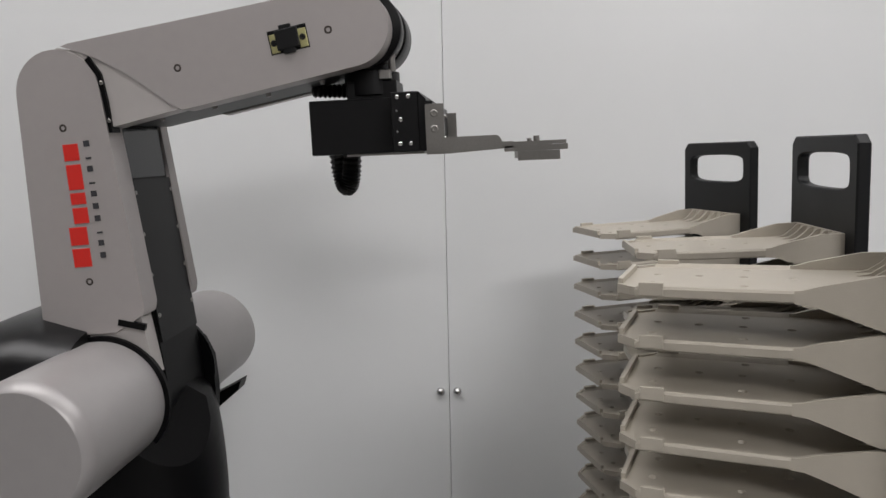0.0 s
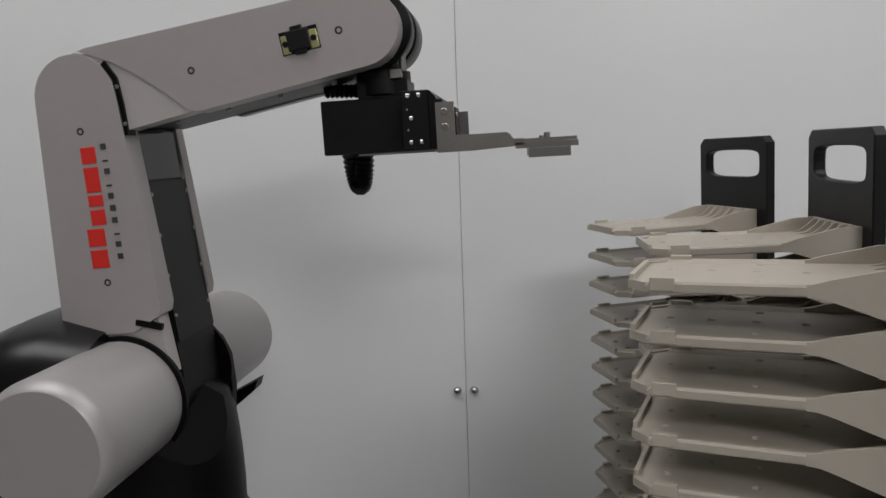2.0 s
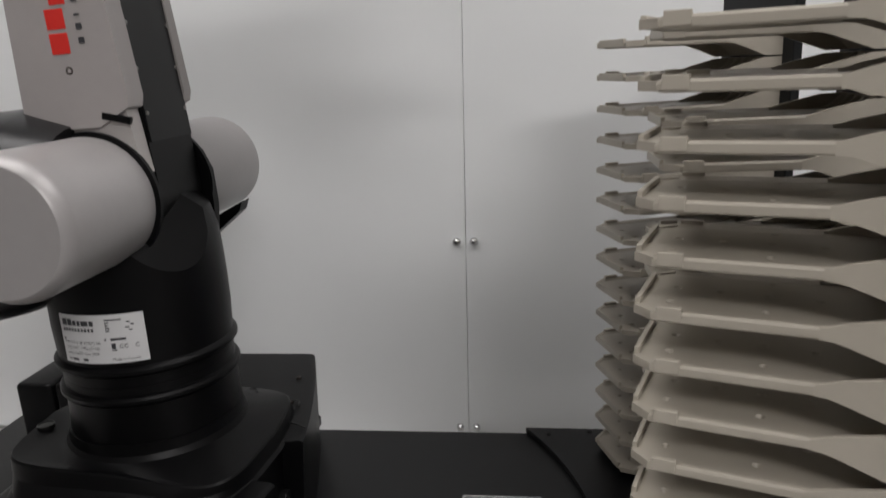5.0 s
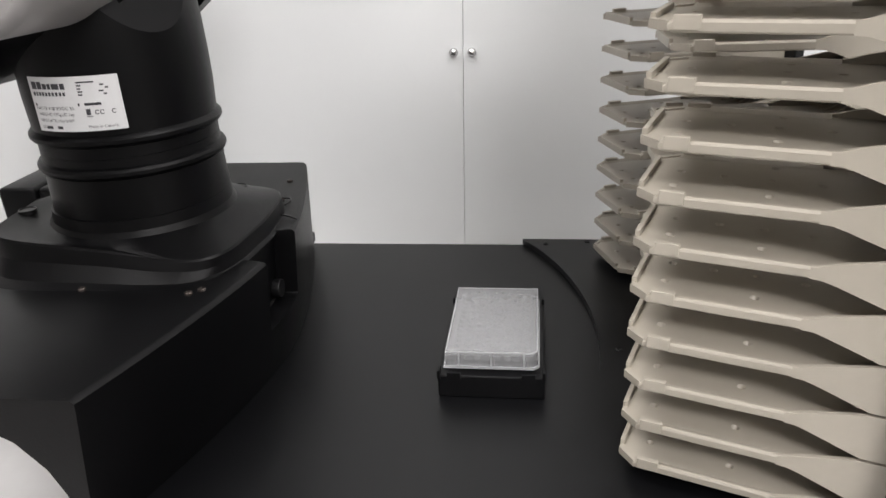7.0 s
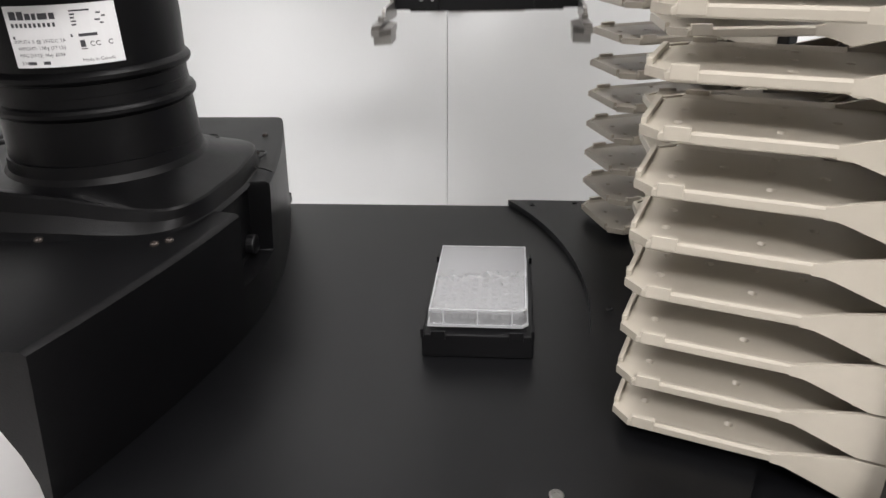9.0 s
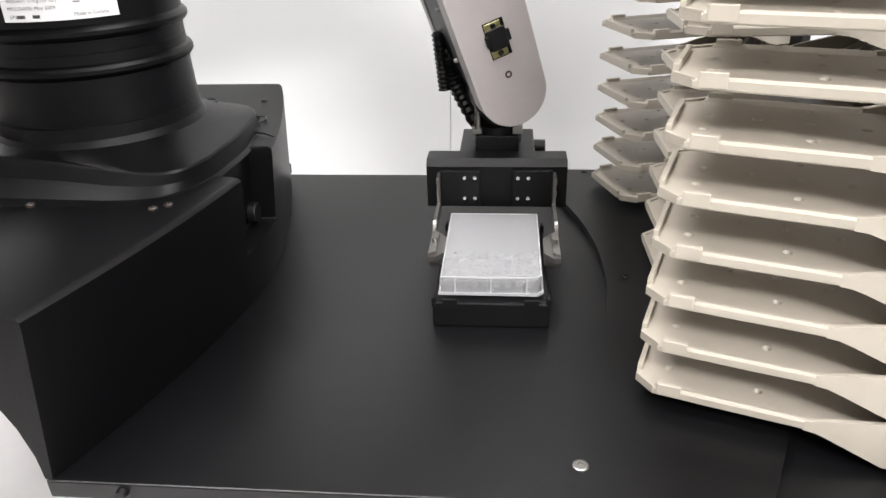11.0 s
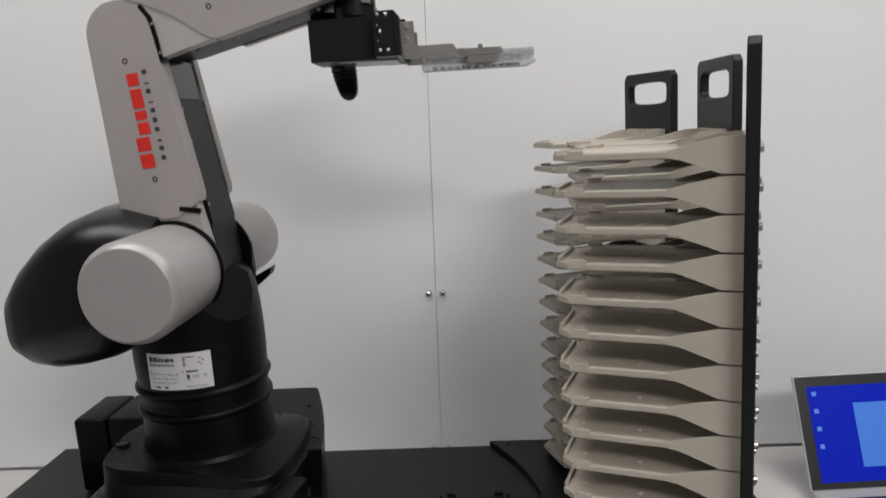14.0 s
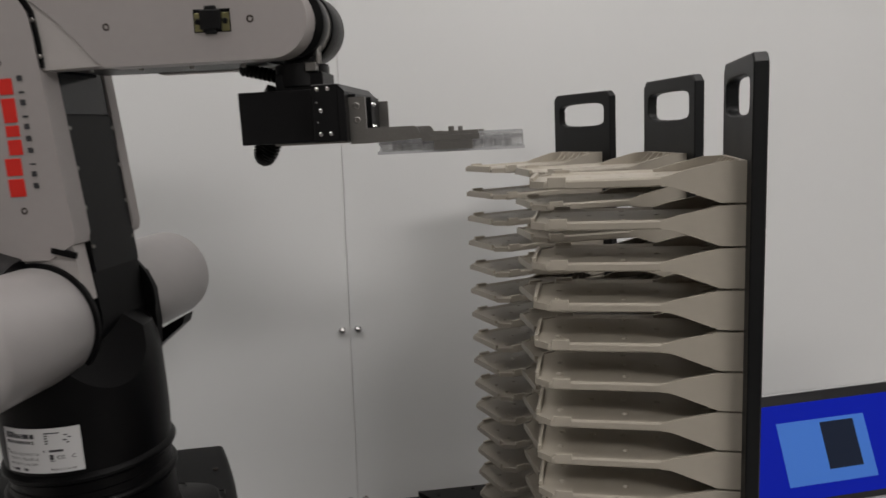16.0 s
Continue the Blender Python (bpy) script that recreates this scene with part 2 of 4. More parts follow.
# ---- black deck with the raised arc plate ----
AX, AY = -0.3365, 0.019
ARC_R = 0.4380
deck = empty("robot_deck", pose(0, 0, 0))
tagged(deck, "matt black metal deck plate that carries robot and plate racks", "deck plate")
part("rear_plate", boxed(-0.74, -0.2745, -0.02, 0.312, -0.014, -0.0004, bevel=0.0012), BLACK_DECK, deck)
part("plate", boxed(-0.274, 0.39, -0.256, 0.271, -0.014, 0, bevel=0.0012), BLACK_DECK, deck)
for fx in (-0.68, -0.22, 0.33):
    for fy in ((-0.2, 0.21) if fx > -0.5 else (0.03, 0.26)):
        part("foot", cyl(bmesh.new(), (fx, fy, BENCH_Z), (fx, fy, -0.014), 0.018), BLACK, deck)
arc = []
for i in range(41):
    a = math.asin((0.271 - AY) / ARC_R) + (math.asin((-0.262 - AY) / ARC_R) - math.asin((0.271 - AY) / ARC_R)) * i / 40
    arc.append((AX + ARC_R * math.cos(a), AY + ARC_R * math.sin(a)))
outer_arc = []
for i in range(31):
    a = math.asin((0.2695 - AY) / 0.572) + (math.asin((-0.262 - AY) / 0.572) - math.asin((0.2695 - AY) / 0.572)) * i / 30
    outer_arc.append((AX + 0.572 * math.cos(a), AY + 0.572 * math.sin(a)))
pl = prism(bmesh.new(), arc + outer_arc[::-1], 0.0005, 0.008, "z")
bevel_sharp(pl, 0.0012, 50)
part("arc_plate", pl, BLACK_DECK, deck)
for sx, sy, sz, r in ((0.059, -0.233, 0.008, 0.0050), (0.119, 0.003, 0.008, 0.0035), (0.052, 0.254, 0.008, 0.0035), (0.105, 0.262, 0.008, 0.0035)):
    s = bmesh.new()
    lathe(s, [(r, sz), (r, sz + 0.0008), (r * 0.8, sz + 0.0013), (r * 0.45, sz + 0.0013), (r * 0.4, sz + 0.0005), (0.0002, sz + 0.0005)], 16, sx, sy)
    part("screw", s, STEEL if r > 0.004 else BLACK_METAL, deck)


part("screw", cyl(bmesh.new(), (-0.225, -0.2555, -0.007), (-0.225, -0.2600, -0.007), 0.0042, 0.0034, n=14), BLACK_METAL, deck)

# ---- plate racks ----
TRAYS, HALF = 15, 0.0463


def tray_mesh():
    """A moulded tray: x runs from its front edge back to the rack's plate, z = 0 is the rim."""
    bm = bmesh.new()
    outline = [(0.0, -0.035), (0.013, -HALF), (0.166, -HALF), (0.166, HALF), (0.013, HALF), (0.0, 0.035)]
    top, low = -0.0026, -0.0066
    # floor with small countersunk holes pressed into its top
    upper_ring = [bm.verts.new((x, y, top)) for x, y in outline]
    lower_ring = [bm.verts.new((x + (0.0012 if x < 0.01 else 0), y * 0.97, low)) for x, y in outline]
    for i in range(6):
        bm.faces.new((upper_ring[i], upper_ring[(i + 1) % 6], lower_ring[(i + 1) % 6], lower_ring[i]))
    bm.faces.new(lower_ring)
    edges = [bm.edges.get((upper_ring[i], upper_ring[(i + 1) % 6])) for i in range(6)]
    for hx, hy in ((0.020, 0.010), (0.0475, 0.008), (0.0765, -0.024), (0.0755, 0.008), (0.105, 0.006), (0.0765, 0.034), (0.020, -0.020)):
        ring = [bm.verts.new((hx + 0.0030 * math.cos(k * math.pi / 6), hy + 0.0030 * math.sin(k * math.pi / 6), top)) for k in range(12)]
        deep = [bm.verts.new((hx + 0.0012 * math.cos(k * math.pi / 6), hy + 0.0012 * math.sin(k * math.pi / 6), top - 0.0022)) for k in range(12)]
        for k in range(12):
            edges.append(bm.edges.new((ring[k], ring[(k + 1) % 12])))
            bm.faces.new((ring[k], ring[(k + 1) % 12], deep[(k + 1) % 12], deep[k]))
        bm.faces.new(deep)
    bmesh.ops.triangle_fill(bm, edges=edges, use_beauty=True)
    for s in (-1, 1):
        # rounded side rim that swells into the side web
        rings = []
        for x, zt, zb in ((0.0125, -0.0014, -0.0070), (0.0155, 0.0, -0.0078), (0.060, 0.0, -0.0080), (0.1045, 0.0, -0.0080)):
            prof = [(HALF - 0.0075, top - 0.0004), (HALF - 0.0045, zt - 0.0014), (HALF - 0.0022, zt - 0.0002), (HALF - 0.0006, zt - 0.0004), (HALF + 0.0003, zt - 0.0020), (HALF, zb + 0.0012), (HALF - 0.0014, zb), (HALF - 0.0075, zb + 0.001)]
            rings.append([(x, s * y, z) for y, z in prof])
        loft(bm, rings)
        rim = [(0.0, 0.0350), (0.0135, HALF + 0.0002), (0.0150, HALF - 0.0028), (0.0032, 0.0338)]
        prism(bm, [(x, s * y) for x, y in rim], -0.0069, -0.0012, "z")
        y0, y1 = sorted((s * (HALF - 0.0034), s * (HALF + 0.0008)))
        box(bm, 0.0155, 0.0305, y0, y1, -0.0062, 0.0022, bevel=0.0004)
        web = [(0.1040, -0.0078), (0.1040, -0.0002), (0.1075, 0.0), (0.1110, 0.0010), (0.1160, 0.0026), (0.148, 0.0098), (0.1675, 0.0102), (0.1675, -0.0222), (0.149, -0.0220), (0.1180, -0.0104), (0.1110, -0.0082)]
        y0, y1 = sorted((s * (HALF - 0.0030), s * (HALF + 0.0002)))
        prism(bm, web, y0, y1, "y")
    # bar along the front edge
    box(bm, -0.0004, 0.0030, -0.0290, 0.0290, -0.0062, 0.0012, bevel=0.0004)
    # scooped back wall with upright ribs
    sec = [(0.1675, 0.0102), (0.1658, 0.0100), (0.1645, 0.0050), (0.1605, 0.0002), (0.152, -0.0022), (0.140, -0.0026), (0.140, -0.0062), (0.152, -0.0085), (0.1675, -0.0215)]
    prism(bm, sec, -HALF + 0.003, HALF - 0.003, "y")
    for ry in (-0.034, -0.020, -0.006, 0.008, 0.022, 0.036):
        prism(bm, [(0.142, -0.0026), (0.150, -0.0005), (0.157, 0.0045), (0.1620, 0.0094), (0.166, 0.0098), (0.166, -0.0042)], ry - 0.0011, ry + 0.0011, "y")
    me = bpy.data.meshes.new("tray")
    bmesh.ops.recalc_face_normals(bm, faces=bm.faces)
    bm.to_mesh(me)
    bm.free()
    me.materials.append(TRAY)
    return me


TRAY_MESH = tray_mesh()


def back_plate(top):
    """Upright black sheet with chamfered top corners and a hand slot cut through."""
    hw, th = 0.0630, 0.011
    outer = [(-hw, 0.0), (hw, 0.0), (hw, top - 0.007), (hw - 0.007, top), (-hw + 0.007, top), (-hw, top - 0.007)]
    sl, sh, zc = 0.0495, 0.0155, top - 0.0300
    bm = bmesh.new()
    n = 48

    def on_outer(a):
        best = None
        d = Vector((math.cos(a), math.sin(a)))
        for p, q in zip(outer, outer[1:] + outer[:1]):
            p, q = Vector(p) - Vector((0, zc)), Vector(q) - Vector((0, zc))
            e = q - p
            den = d.x * e.y - d.y * e.x
            if abs(den) < 1e-9:
                continue
            t, u = (p.x * e.y - p.y * e.x) / den, (p.x * d.y - p.y * d.x) / den
            if t > 0 and -1e-6 <= u <= 1 + 1e-6 and (best is None or t < best):
                best = t
        return (d.x * best, zc + d.y * best)

    def slot(a):
        c, s = math.cos(a), math.sin(a)
        return (sl * math.copysign(abs(c) ** 0.55, c), zc + sh * math.copysign(abs(s) ** 0.36, s))

    angles = sorted({2 * math.pi * i / n for i in range(n)} | {math.atan2(z - zc, x) % (2 * math.pi) for x, z in outer})
    rings = []
    for x, f in ((0, on_outer), (th, on_outer), (th, slot), (0, slot)):
        rings.append([bm.verts.new((x, *f(a))) for a in angles])
    m = len(angles)
    for a, b in zip(rings, rings[1:] + rings[:1]):
        for i in range(m):
            bm.faces.new((a[i], a[(i + 1) % m], b[(i + 1) % m], b[i]))
    bmesh.ops.recalc_face_normals(bm, faces=bm.faces)
    bevel_sharp(bm, 0.0012, 60, 1)
    return bm


FRONT_R, PLATE_R = 0.4715, 0.639


def bolt_mesh():
    bm = cyl(bmesh.new(), (0, 0, 0), (0.0035, 0, 0), 0.0044, 0.0036, n=10)
    me = bpy.data.meshes.new("bolt")
    bm.to_mesh(me)
    bm.free()
    me.materials.append(STEEL)
    return me


BOLT_MESH = bolt_mesh()


def plate_rack(angle, radius_shift, turn, lip, pitch, top):
    a = radians(angle)
    rack = empty("plate_rack", pose(AX + (FRONT_R + radius_shift) * math.cos(a), AY + (FRONT_R + radius_shift) * math.sin(a), 0, 0, 0, angle + turn))
    bp = part("back_plate", back_plate(top), RACK_BLACK, rack, "black plastic back plate with a hand slot")
    bp.location.x = PLATE_R - FRONT_R
    part("base_plate", bevel_sharp(prism(bmesh.new(), [(0.180, -0.07), (0.215, -0.07), (0.215, 0.07), (0.180, 0.07)], 0.0003, 0.0120, "z"), 0.001), RACK_BLACK, rack)
    for k in range(TRAYS):
        t = new("tray", TRAY_MESH)
        t.parent = rack
        t.location = (0, 0, lip - k * pitch)
        for by in (-0.03, 0.03):
            bolt = new("bolt", BOLT_MESH)
            bolt.parent = rack
            bolt.location = (PLATE_R - FRONT_R + 0.0112, by, lip - k * pitch - 0.002)
    return rack


for ang, turn, out, lip, pitch, top, words in (
        (20.2, -1.0, 0.0155, 0.4990, 0.0339, 0.5900, "tall plate rack of fifteen beige plastic trays, by the cupboard doors"),
        (0.8, 0.0, 0.006, 0.5020, 0.0341, 0.5930, "tall plate rack of fifteen beige trays between two others"),
        (-18.2, -1.1, 0.0015, 0.5050, 0.0341, 0.5945, "tall plate rack of fifteen empty beige plastic trays beside the laptop")):
    tagged(plate_rack(ang, out, turn, lip, pitch, top), words, "plate rack", group="plate racks round the robot")

# ---- plate holder on the deck ----
holder = empty("plate_holder", pose(0, 0, 0))
tagged(holder, "low black metal plate holder with corner tabs on the deck", "plate holder")
part("block", boxed(-0.0475, 0.0475, -0.071, 0.073, 0.0003, 0.0225, bevel=0.0012), BLACK_METAL, holder)
for cx in (-1, 1):
    for cy in (-0.068, 0.069):
        part("corner_tab", boxed(cx * 0.0465 - 0.0013, cx * 0.0465 + 0.0013, cy - 0.005, cy + 0.005, 0.020, 0.0285, bevel=0.0004), BLACK_METAL, holder)
    for cy in (-0.071, 0.073):
        part("corner_tab", boxed(cx * 0.033 - 0.006, cx * 0.033 + 0.006, cy - 0.0012, cy + 0.0012, 0.018, 0.0265, bevel=0.0004), BLACK_METAL, holder)
for sy in (-0.045, 0.02, 0.052):
    s = bmesh.new()
    for o in (-0.0024, 0.0024):
        lathe(s, [(0.0026, 0.0224), (0.0026, 0.0230), (0.0015, 0.0230), (0.0013, 0.0226), (0.0002, 0.0226)], 12, 0.0, sy + o)
    part("screw", s, STEEL, holder)
for sx in (-0.028, 0.028):
    part("locating_hole", lathe(bmesh.new(), [(0.0045, 0.0224), (0.0045, 0.0229), (0.0035, 0.0229), (0.0033, 0.0226), (0.0002, 0.0226)], 16, sx, 0.045), BLACK, holder)


# ---- the micro plate ----
def microplate():
    mp = empty("microplate", pose(0, 0, 0.0262))
    tagged(mp, "translucent white microplate with ninety-six wells and clear lid", "microplate")

    def outline(hx, hy, c):
        return [(-hx, -hy), (hx - c, -hy), (hx, -hy + c), (hx, hy), (-hx, hy)]
    bm = bmesh.new()
    loft(bm, [[(x, y, 0.0) for x, y in outline(0.0427, 0.0639, 0.004)], [(x, y, 0.0028) for x, y in outline(0.0427, 0.0639, 0.004)],
              [(x, y, 0.0032) for x, y in outline(0.0412, 0.0624, 0.004)], [(x, y, 0.0118) for x, y in outline(0.0406, 0.0618, 0.004)],
              [(x, y, 0.0118) for x, y in outline(0.0390, 0.0602, 0.004)], [(x, y, 0.0008) for x, y in outline(0.0395, 0.0607, 0.004)]], caps=False)
    part("skirt", bm, SKIRT, mp)
    wells = bmesh.new()
    prism(wells, outline(0.0388, 0.0600, 0.004), 0.0100, 0.0108, "z")
    for i in range(8):
        for j in range(12):
            x, y = (i - 3.5) * 0.009, (j - 5.5) * 0.009
            rings = [[(x + r * math.cos(k * math.pi / 6), y + r * math.sin(k * math.pi / 6), z) for k in range(12)]
                     for r, z in ((0.0030, 0.0012), (0.0037, 0.0122), (0.0032, 0.0122), (0.0028, 0.0020))]
            loft(wells, rings)
    part("wells", wells, FROSTED, mp, "ninety-six round wells in rows")
    lid = bmesh.new()
    loft(lid, [[(x, y, 0.0080) for x, y in outline(0.0418, 0.0630, 0.005)], [(x, y, 0.0150) for x, y in outline(0.0414, 0.0626, 0.005)],
               [(x, y, 0.0156) for x, y in outline(0.0402, 0.0614, 0.005)]], caps=False)
    f = outline(0.0402, 0.0614, 0.005)
    lid.faces.new([lid.verts.new((x, y, 0.0156)) for x, y in f])
    lid.faces.new([lid.verts.new((x, y, 0.0148)) for x, y in f][::-1])
    bmesh.ops.remove_doubles(lid, verts=lid.verts, dist=1e-6)
    rimb = bmesh.new()
    for za, zb, hx, hy, w in ((0.0150, 0.0160, 0.0412, 0.0624, 0.0011), (-0.0001, 0.0022, 0.0429, 0.0641, 0.0012)):
        o, i = outline(hx, hy, 0.005), outline(hx - w, hy - w, 0.005)
        loft(rimb, [[(x, y, za) for x, y in o], [(x, y, zb) for x, y in o], [(x, y, zb) for x, y in i], [(x, y, za) for x, y in i], [(x, y, za) for x, y in o]], caps=False)
    for ry in (-0.0632, 0.0622):
        for rx in (-0.0290, 0.0, 0.0290):
            box(rimb, rx - 0.0006, rx + 0.0006, ry, ry + 0.0010, 0.0022, 0.0150)
    part("edge_rim", rimb, FROSTED, mp)
    part("lid", lid, CLEAR, mp, "clear chamfered lid")
    return mp


PLATE = microplate()

# ---- the robot ----
robot = empty("laboratory_robot", pose(AX, AY, 0))
tagged(robot, "jointed laboratory robot, taupe grey covers on a black base", "robot")
L1, L2, SHOULDER_Z = 0.2735, 0.267, 0.3845


def base_housing():
    """Moulded base: bulging side with a pocket cut into it, open under the front, flat top."""
    bm = bmesh.new()
    rings = []
    ys = [-0.274, -0.262, -0.24, -0.215, -0.19, -0.165, -0.14, -0.115, -0.09, -0.068, -0.063, -0.059, -0.04, -0.02, 0.0, 0.010, 0.014, 0.02, 0.04, 0.06, 0.08, 0.105, 0.13, 0.155, 0.18, 0.205, 0.225, 0.236]
    for y in ys:
        yw = y + AY
        top_x = 0.1400 - 0.058 * (abs(yw) / 0.256) ** 1.5
        low_x = 0.129 - (0.060 if yw < 0 else 0.050) * (abs(yw) / 0.25) ** 1.6
        inset = 0.021 if -0.062 < y < 0.013 else 0.0

        def side(z):
            return low_x + (top_x - low_x) * z / 0.12
        ring = [(low_x, y, 0.0005), (side(0.048), y, 0.048), (side(0.050) - inset, y, 0.050), (side(0.112) - inset, y, 0.112),
                (top_x - 0.0008 - inset, y, 0.1172), (top_x - 0.0035 - inset, y, 0.1196), (top_x - 0.007 - inset, y, 0.1202)]
        back = -0.135
        ring += [(back + 0.02, y, 0.120), (back, y, 0.108), (back, y, 0.092)]
        arch = [(0.010, 0.094), (0.028, 0.084), (0.046, 0.062), (0.055, 0.040), (0.060, 0.018), (0.061, 0.0008)]
        ring += [(x + (low_x - 0.066), y, z) for x, z in arch]
        rings.append(ring)
    loft(bm, rings)
    return bm


smooth(part("base_housing", base_housing(), BLACK, robot, "black moulded base with a bulging side"), 35)
# raised sculpted collar that sweeps up from the base into the column
COL_X = -0.0035
cb = bmesh.new()
crings = []
for f, ax_, ay_, z0, rise, pw in ((0, 0.124, 0.130, 0.1180, 0.000, 6), (1, 0.1205, 0.113, 0.1210, 0.003, 6), (2, 0.1190, 0.1020, 0.1270, 0.012, 7), (3, 0.1180, 0.0985, 0.1345, 0.020, 8), (4, 0.1165, 0.0970, 0.1362, 0.0205, 8),
                                  (5, 0.104, 0.0935, 0.1405, 0.014, 4), (6, 0.0930, 0.0905, 0.1450, 0.008, 2.6), (7, 0.0860, 0.0860, 0.1500, 0.003, 2), (8, 0.0828, 0.0828, 0.1560, 0.0, 2), (9, 0.0815, 0.0815, 0.166, 0.0, 2)):
    ring = []
    for x, y, z in superring(COL_X, -0.002, ax_, ay_, z0, pw, 64):
        lean = max(0.0, min(1.0, (0.100 - x) / 0.21))
        ring.append((x - (0.014 * min(1.0, abs(y) / 0.1) ** 2 if f < 6 else 0.0) * (1 if x > 0 else -1), y, z + rise * lean * (1.0 if y < 0.05 else 0.7)))
    crings.append(ring)
loft(cb, crings)
smooth(part("collar", cb, BLACK, robot, "flared black collar round the column foot"), 20)
for hx, hy, hz in ((0.0590, -0.0640, 0.1450), (0.0610, 0.0720, 0.1440), (-0.110, -0.030, 0.1560), (-0.070, 0.072, 0.149)):
    part("access_hole", lathe(bmesh.new(), [(0.0082, hz - 0.008), (0.0082, hz + 0.0016), (0.0076, hz + 0.0018), (0.0068, hz + 0.0008), (0.0002, hz + 0.0008)], 18, hx, hy), RUBBER, robot)
# socket in the pocket, and the rear cover
sock = cyl(bmesh.new(), (0.1130, -0.002, 0.062), (0.1215, -0.002, 0.062), 0.0095)
part("socket", bevel_sharp(sock, 0.0012, 50), BLACK_METAL, robot)
for sx, sy in ((0.0915, -0.127), (-0.0055, -0.123), (0.100, -0.120), (0.0965, 0.096), (0.085, 0.16)):
    part("screw", lathe(bmesh.new(), [(0.0034, 0.1195), (0.0034, 0.1218), (0.0026, 0.1226), (0.0012, 0.1226), (0.001, 0.1214), (0.0002, 0.1214)], 14, sx, sy), DARK_STEEL, robot)
for x0, x1 in ((-0.280, -0.2285), (-0.2265, -0.136)):
    rb = boxed(x0, x1, 0.135, 0.2355, 0.0005, 0.1205)
    bevel_sharp(rb, 0.006, 50, 3)
    smooth(part("rear_block", rb, BLACK, robot), 40)
wire_pts = [Vector(p) for p in ((0.0965, 0.097, 0.1225), (0.108, 0.093, 0.1235), (0.111, 0.082, 0.1232), (0.104, 0.066, 0.1232), (0.101, 0.052, 0.1232), (0.110, 0.045, 0.1232), (0.124, 0.040, 0.1232), (0.133, 0.036, 0.1215))]
fine = [wire_pts[min(k // 4, 6)].lerp(wire_pts[min(k // 4, 6) + 1], (k % 4) / 4) for k in range(28)] + [wire_pts[-1]]
part("wire", corrugated(bmesh.new(), fine, 0.0009, 0.0009, 8), RUBBER, robot)
# fixed lower column with its rings
lc = bmesh.new()
lathe(lc, [(0.0818, 0.150), (0.0802, 0.180), (0.0795, 0.2015), (0.0822, 0.2030), (0.0838, 0.2055), (0.0838, 0.2085), (0.0822, 0.2110), (0.0793, 0.2125), (0.0790, 0.2200)], 72, COL_X, 0.0)
smooth(part("lower_column", lc, BLACK, robot), 30)


# turning waist: column, yoke, shoulder motors
waist = empty("waist", Matrix())
waist.parent = robot


def yoke():
    bm = bmesh.new()
    rings = []
    prof = [(0.2203, 0.0790, 0.0790, 0, 2), (0.2300, 0.0792, 0.0792, 0, 2), (0.2315, 0.0824, 0.0824, 0, 2), (0.2340, 0.0842, 0.0842, 0, 2), (0.2370, 0.0842, 0.0842, 0, 2), (0.2395, 0.0824, 0.0824, 0, 2),
            (0.241, 0.0802, 0.0802, 0, 2), (0.270, 0.0815, 0.0815, 0, 2), (0.300, 0.0812, 0.0815, 0, 2), (0.325, 0.0790, 0.0810, 0, 2.1), (0.345, 0.0765, 0.079, -0.001, 2.3), (0.365, 0.0725, 0.075, -0.004, 2.5), (0.385, 0.060, 0.068, -0.012, 2.8), (0.402, 0.040, 0.058, -0.026, 3)]
    for z, a, b, cx, pw in prof:
        rings.append(superring(cx + COL_X, 0, a, b, z, pw, 72))
    loft(bm, rings)
    # flat facet where the arm swings past
    geom = bm.verts[:] + bm.edges[:] + bm.faces[:]
    cutp = bmesh.ops.bisect_plane(bm, geom=geom, plane_co=(0.0610, -0.0330, 0.333), plane_no=Vector((0.76, -0.42, 0.50)).normalized(), clear_outer=True)
    bmesh.ops.holes_fill(bm, edges=[e for e in cutp["geom_cut"] if isinstance(e, bmesh.types.BMEdge)], sides=0)
    return bm


smooth(part("column", yoke(), BLACK, waist), 25)
ck = prism(bmesh.new(), [(-0.050, 0.300), (0.050, 0.300), (0.0555, 0.330), (0.0590, 0.360), (0.0575, 0.395), (0.049, 0.415), (0.025, 0.430), (-0.050, 0.424)], 0.0485, 0.0600, "y")
smooth(part("fork_cheek", bevel_sharp(ck, 0.003, 12, 2), BLACK, waist, "black fork cheek beside the arm"), 35)
for s in (-1, 1):
    c = bmesh.new()
    n = 56
    prof = [(0.0550, 0.052), (0.0562, 0.057), (0.0562, 0.160), (0.0555, 0.1635), (0.0505, 0.1712), (0.0490, 0.1722), (0.0002, 0.1725)]
    if s > 0:
        prof = [(r * 0.965, y if y < 0.1 else y + 0.027) for r, y in prof]
    loft(c, [[(r * math.cos(2 * math.pi * i / n), s * y, SHOULDER_Z + r * math.sin(2 * math.pi * i / n)) for i in range(n)] for r, y in prof])
    smooth(part("shoulder_motor", c, SILVER, waist, "silver grey cylindrical shoulder motor housing"), 28)
    part("motor_ring", cyl(bmesh.new(), (0, s * 0.049, SHOULDER_Z), (0, s * 0.0535, SHOULDER_Z), 0.0600, n=48), BLACK, waist)


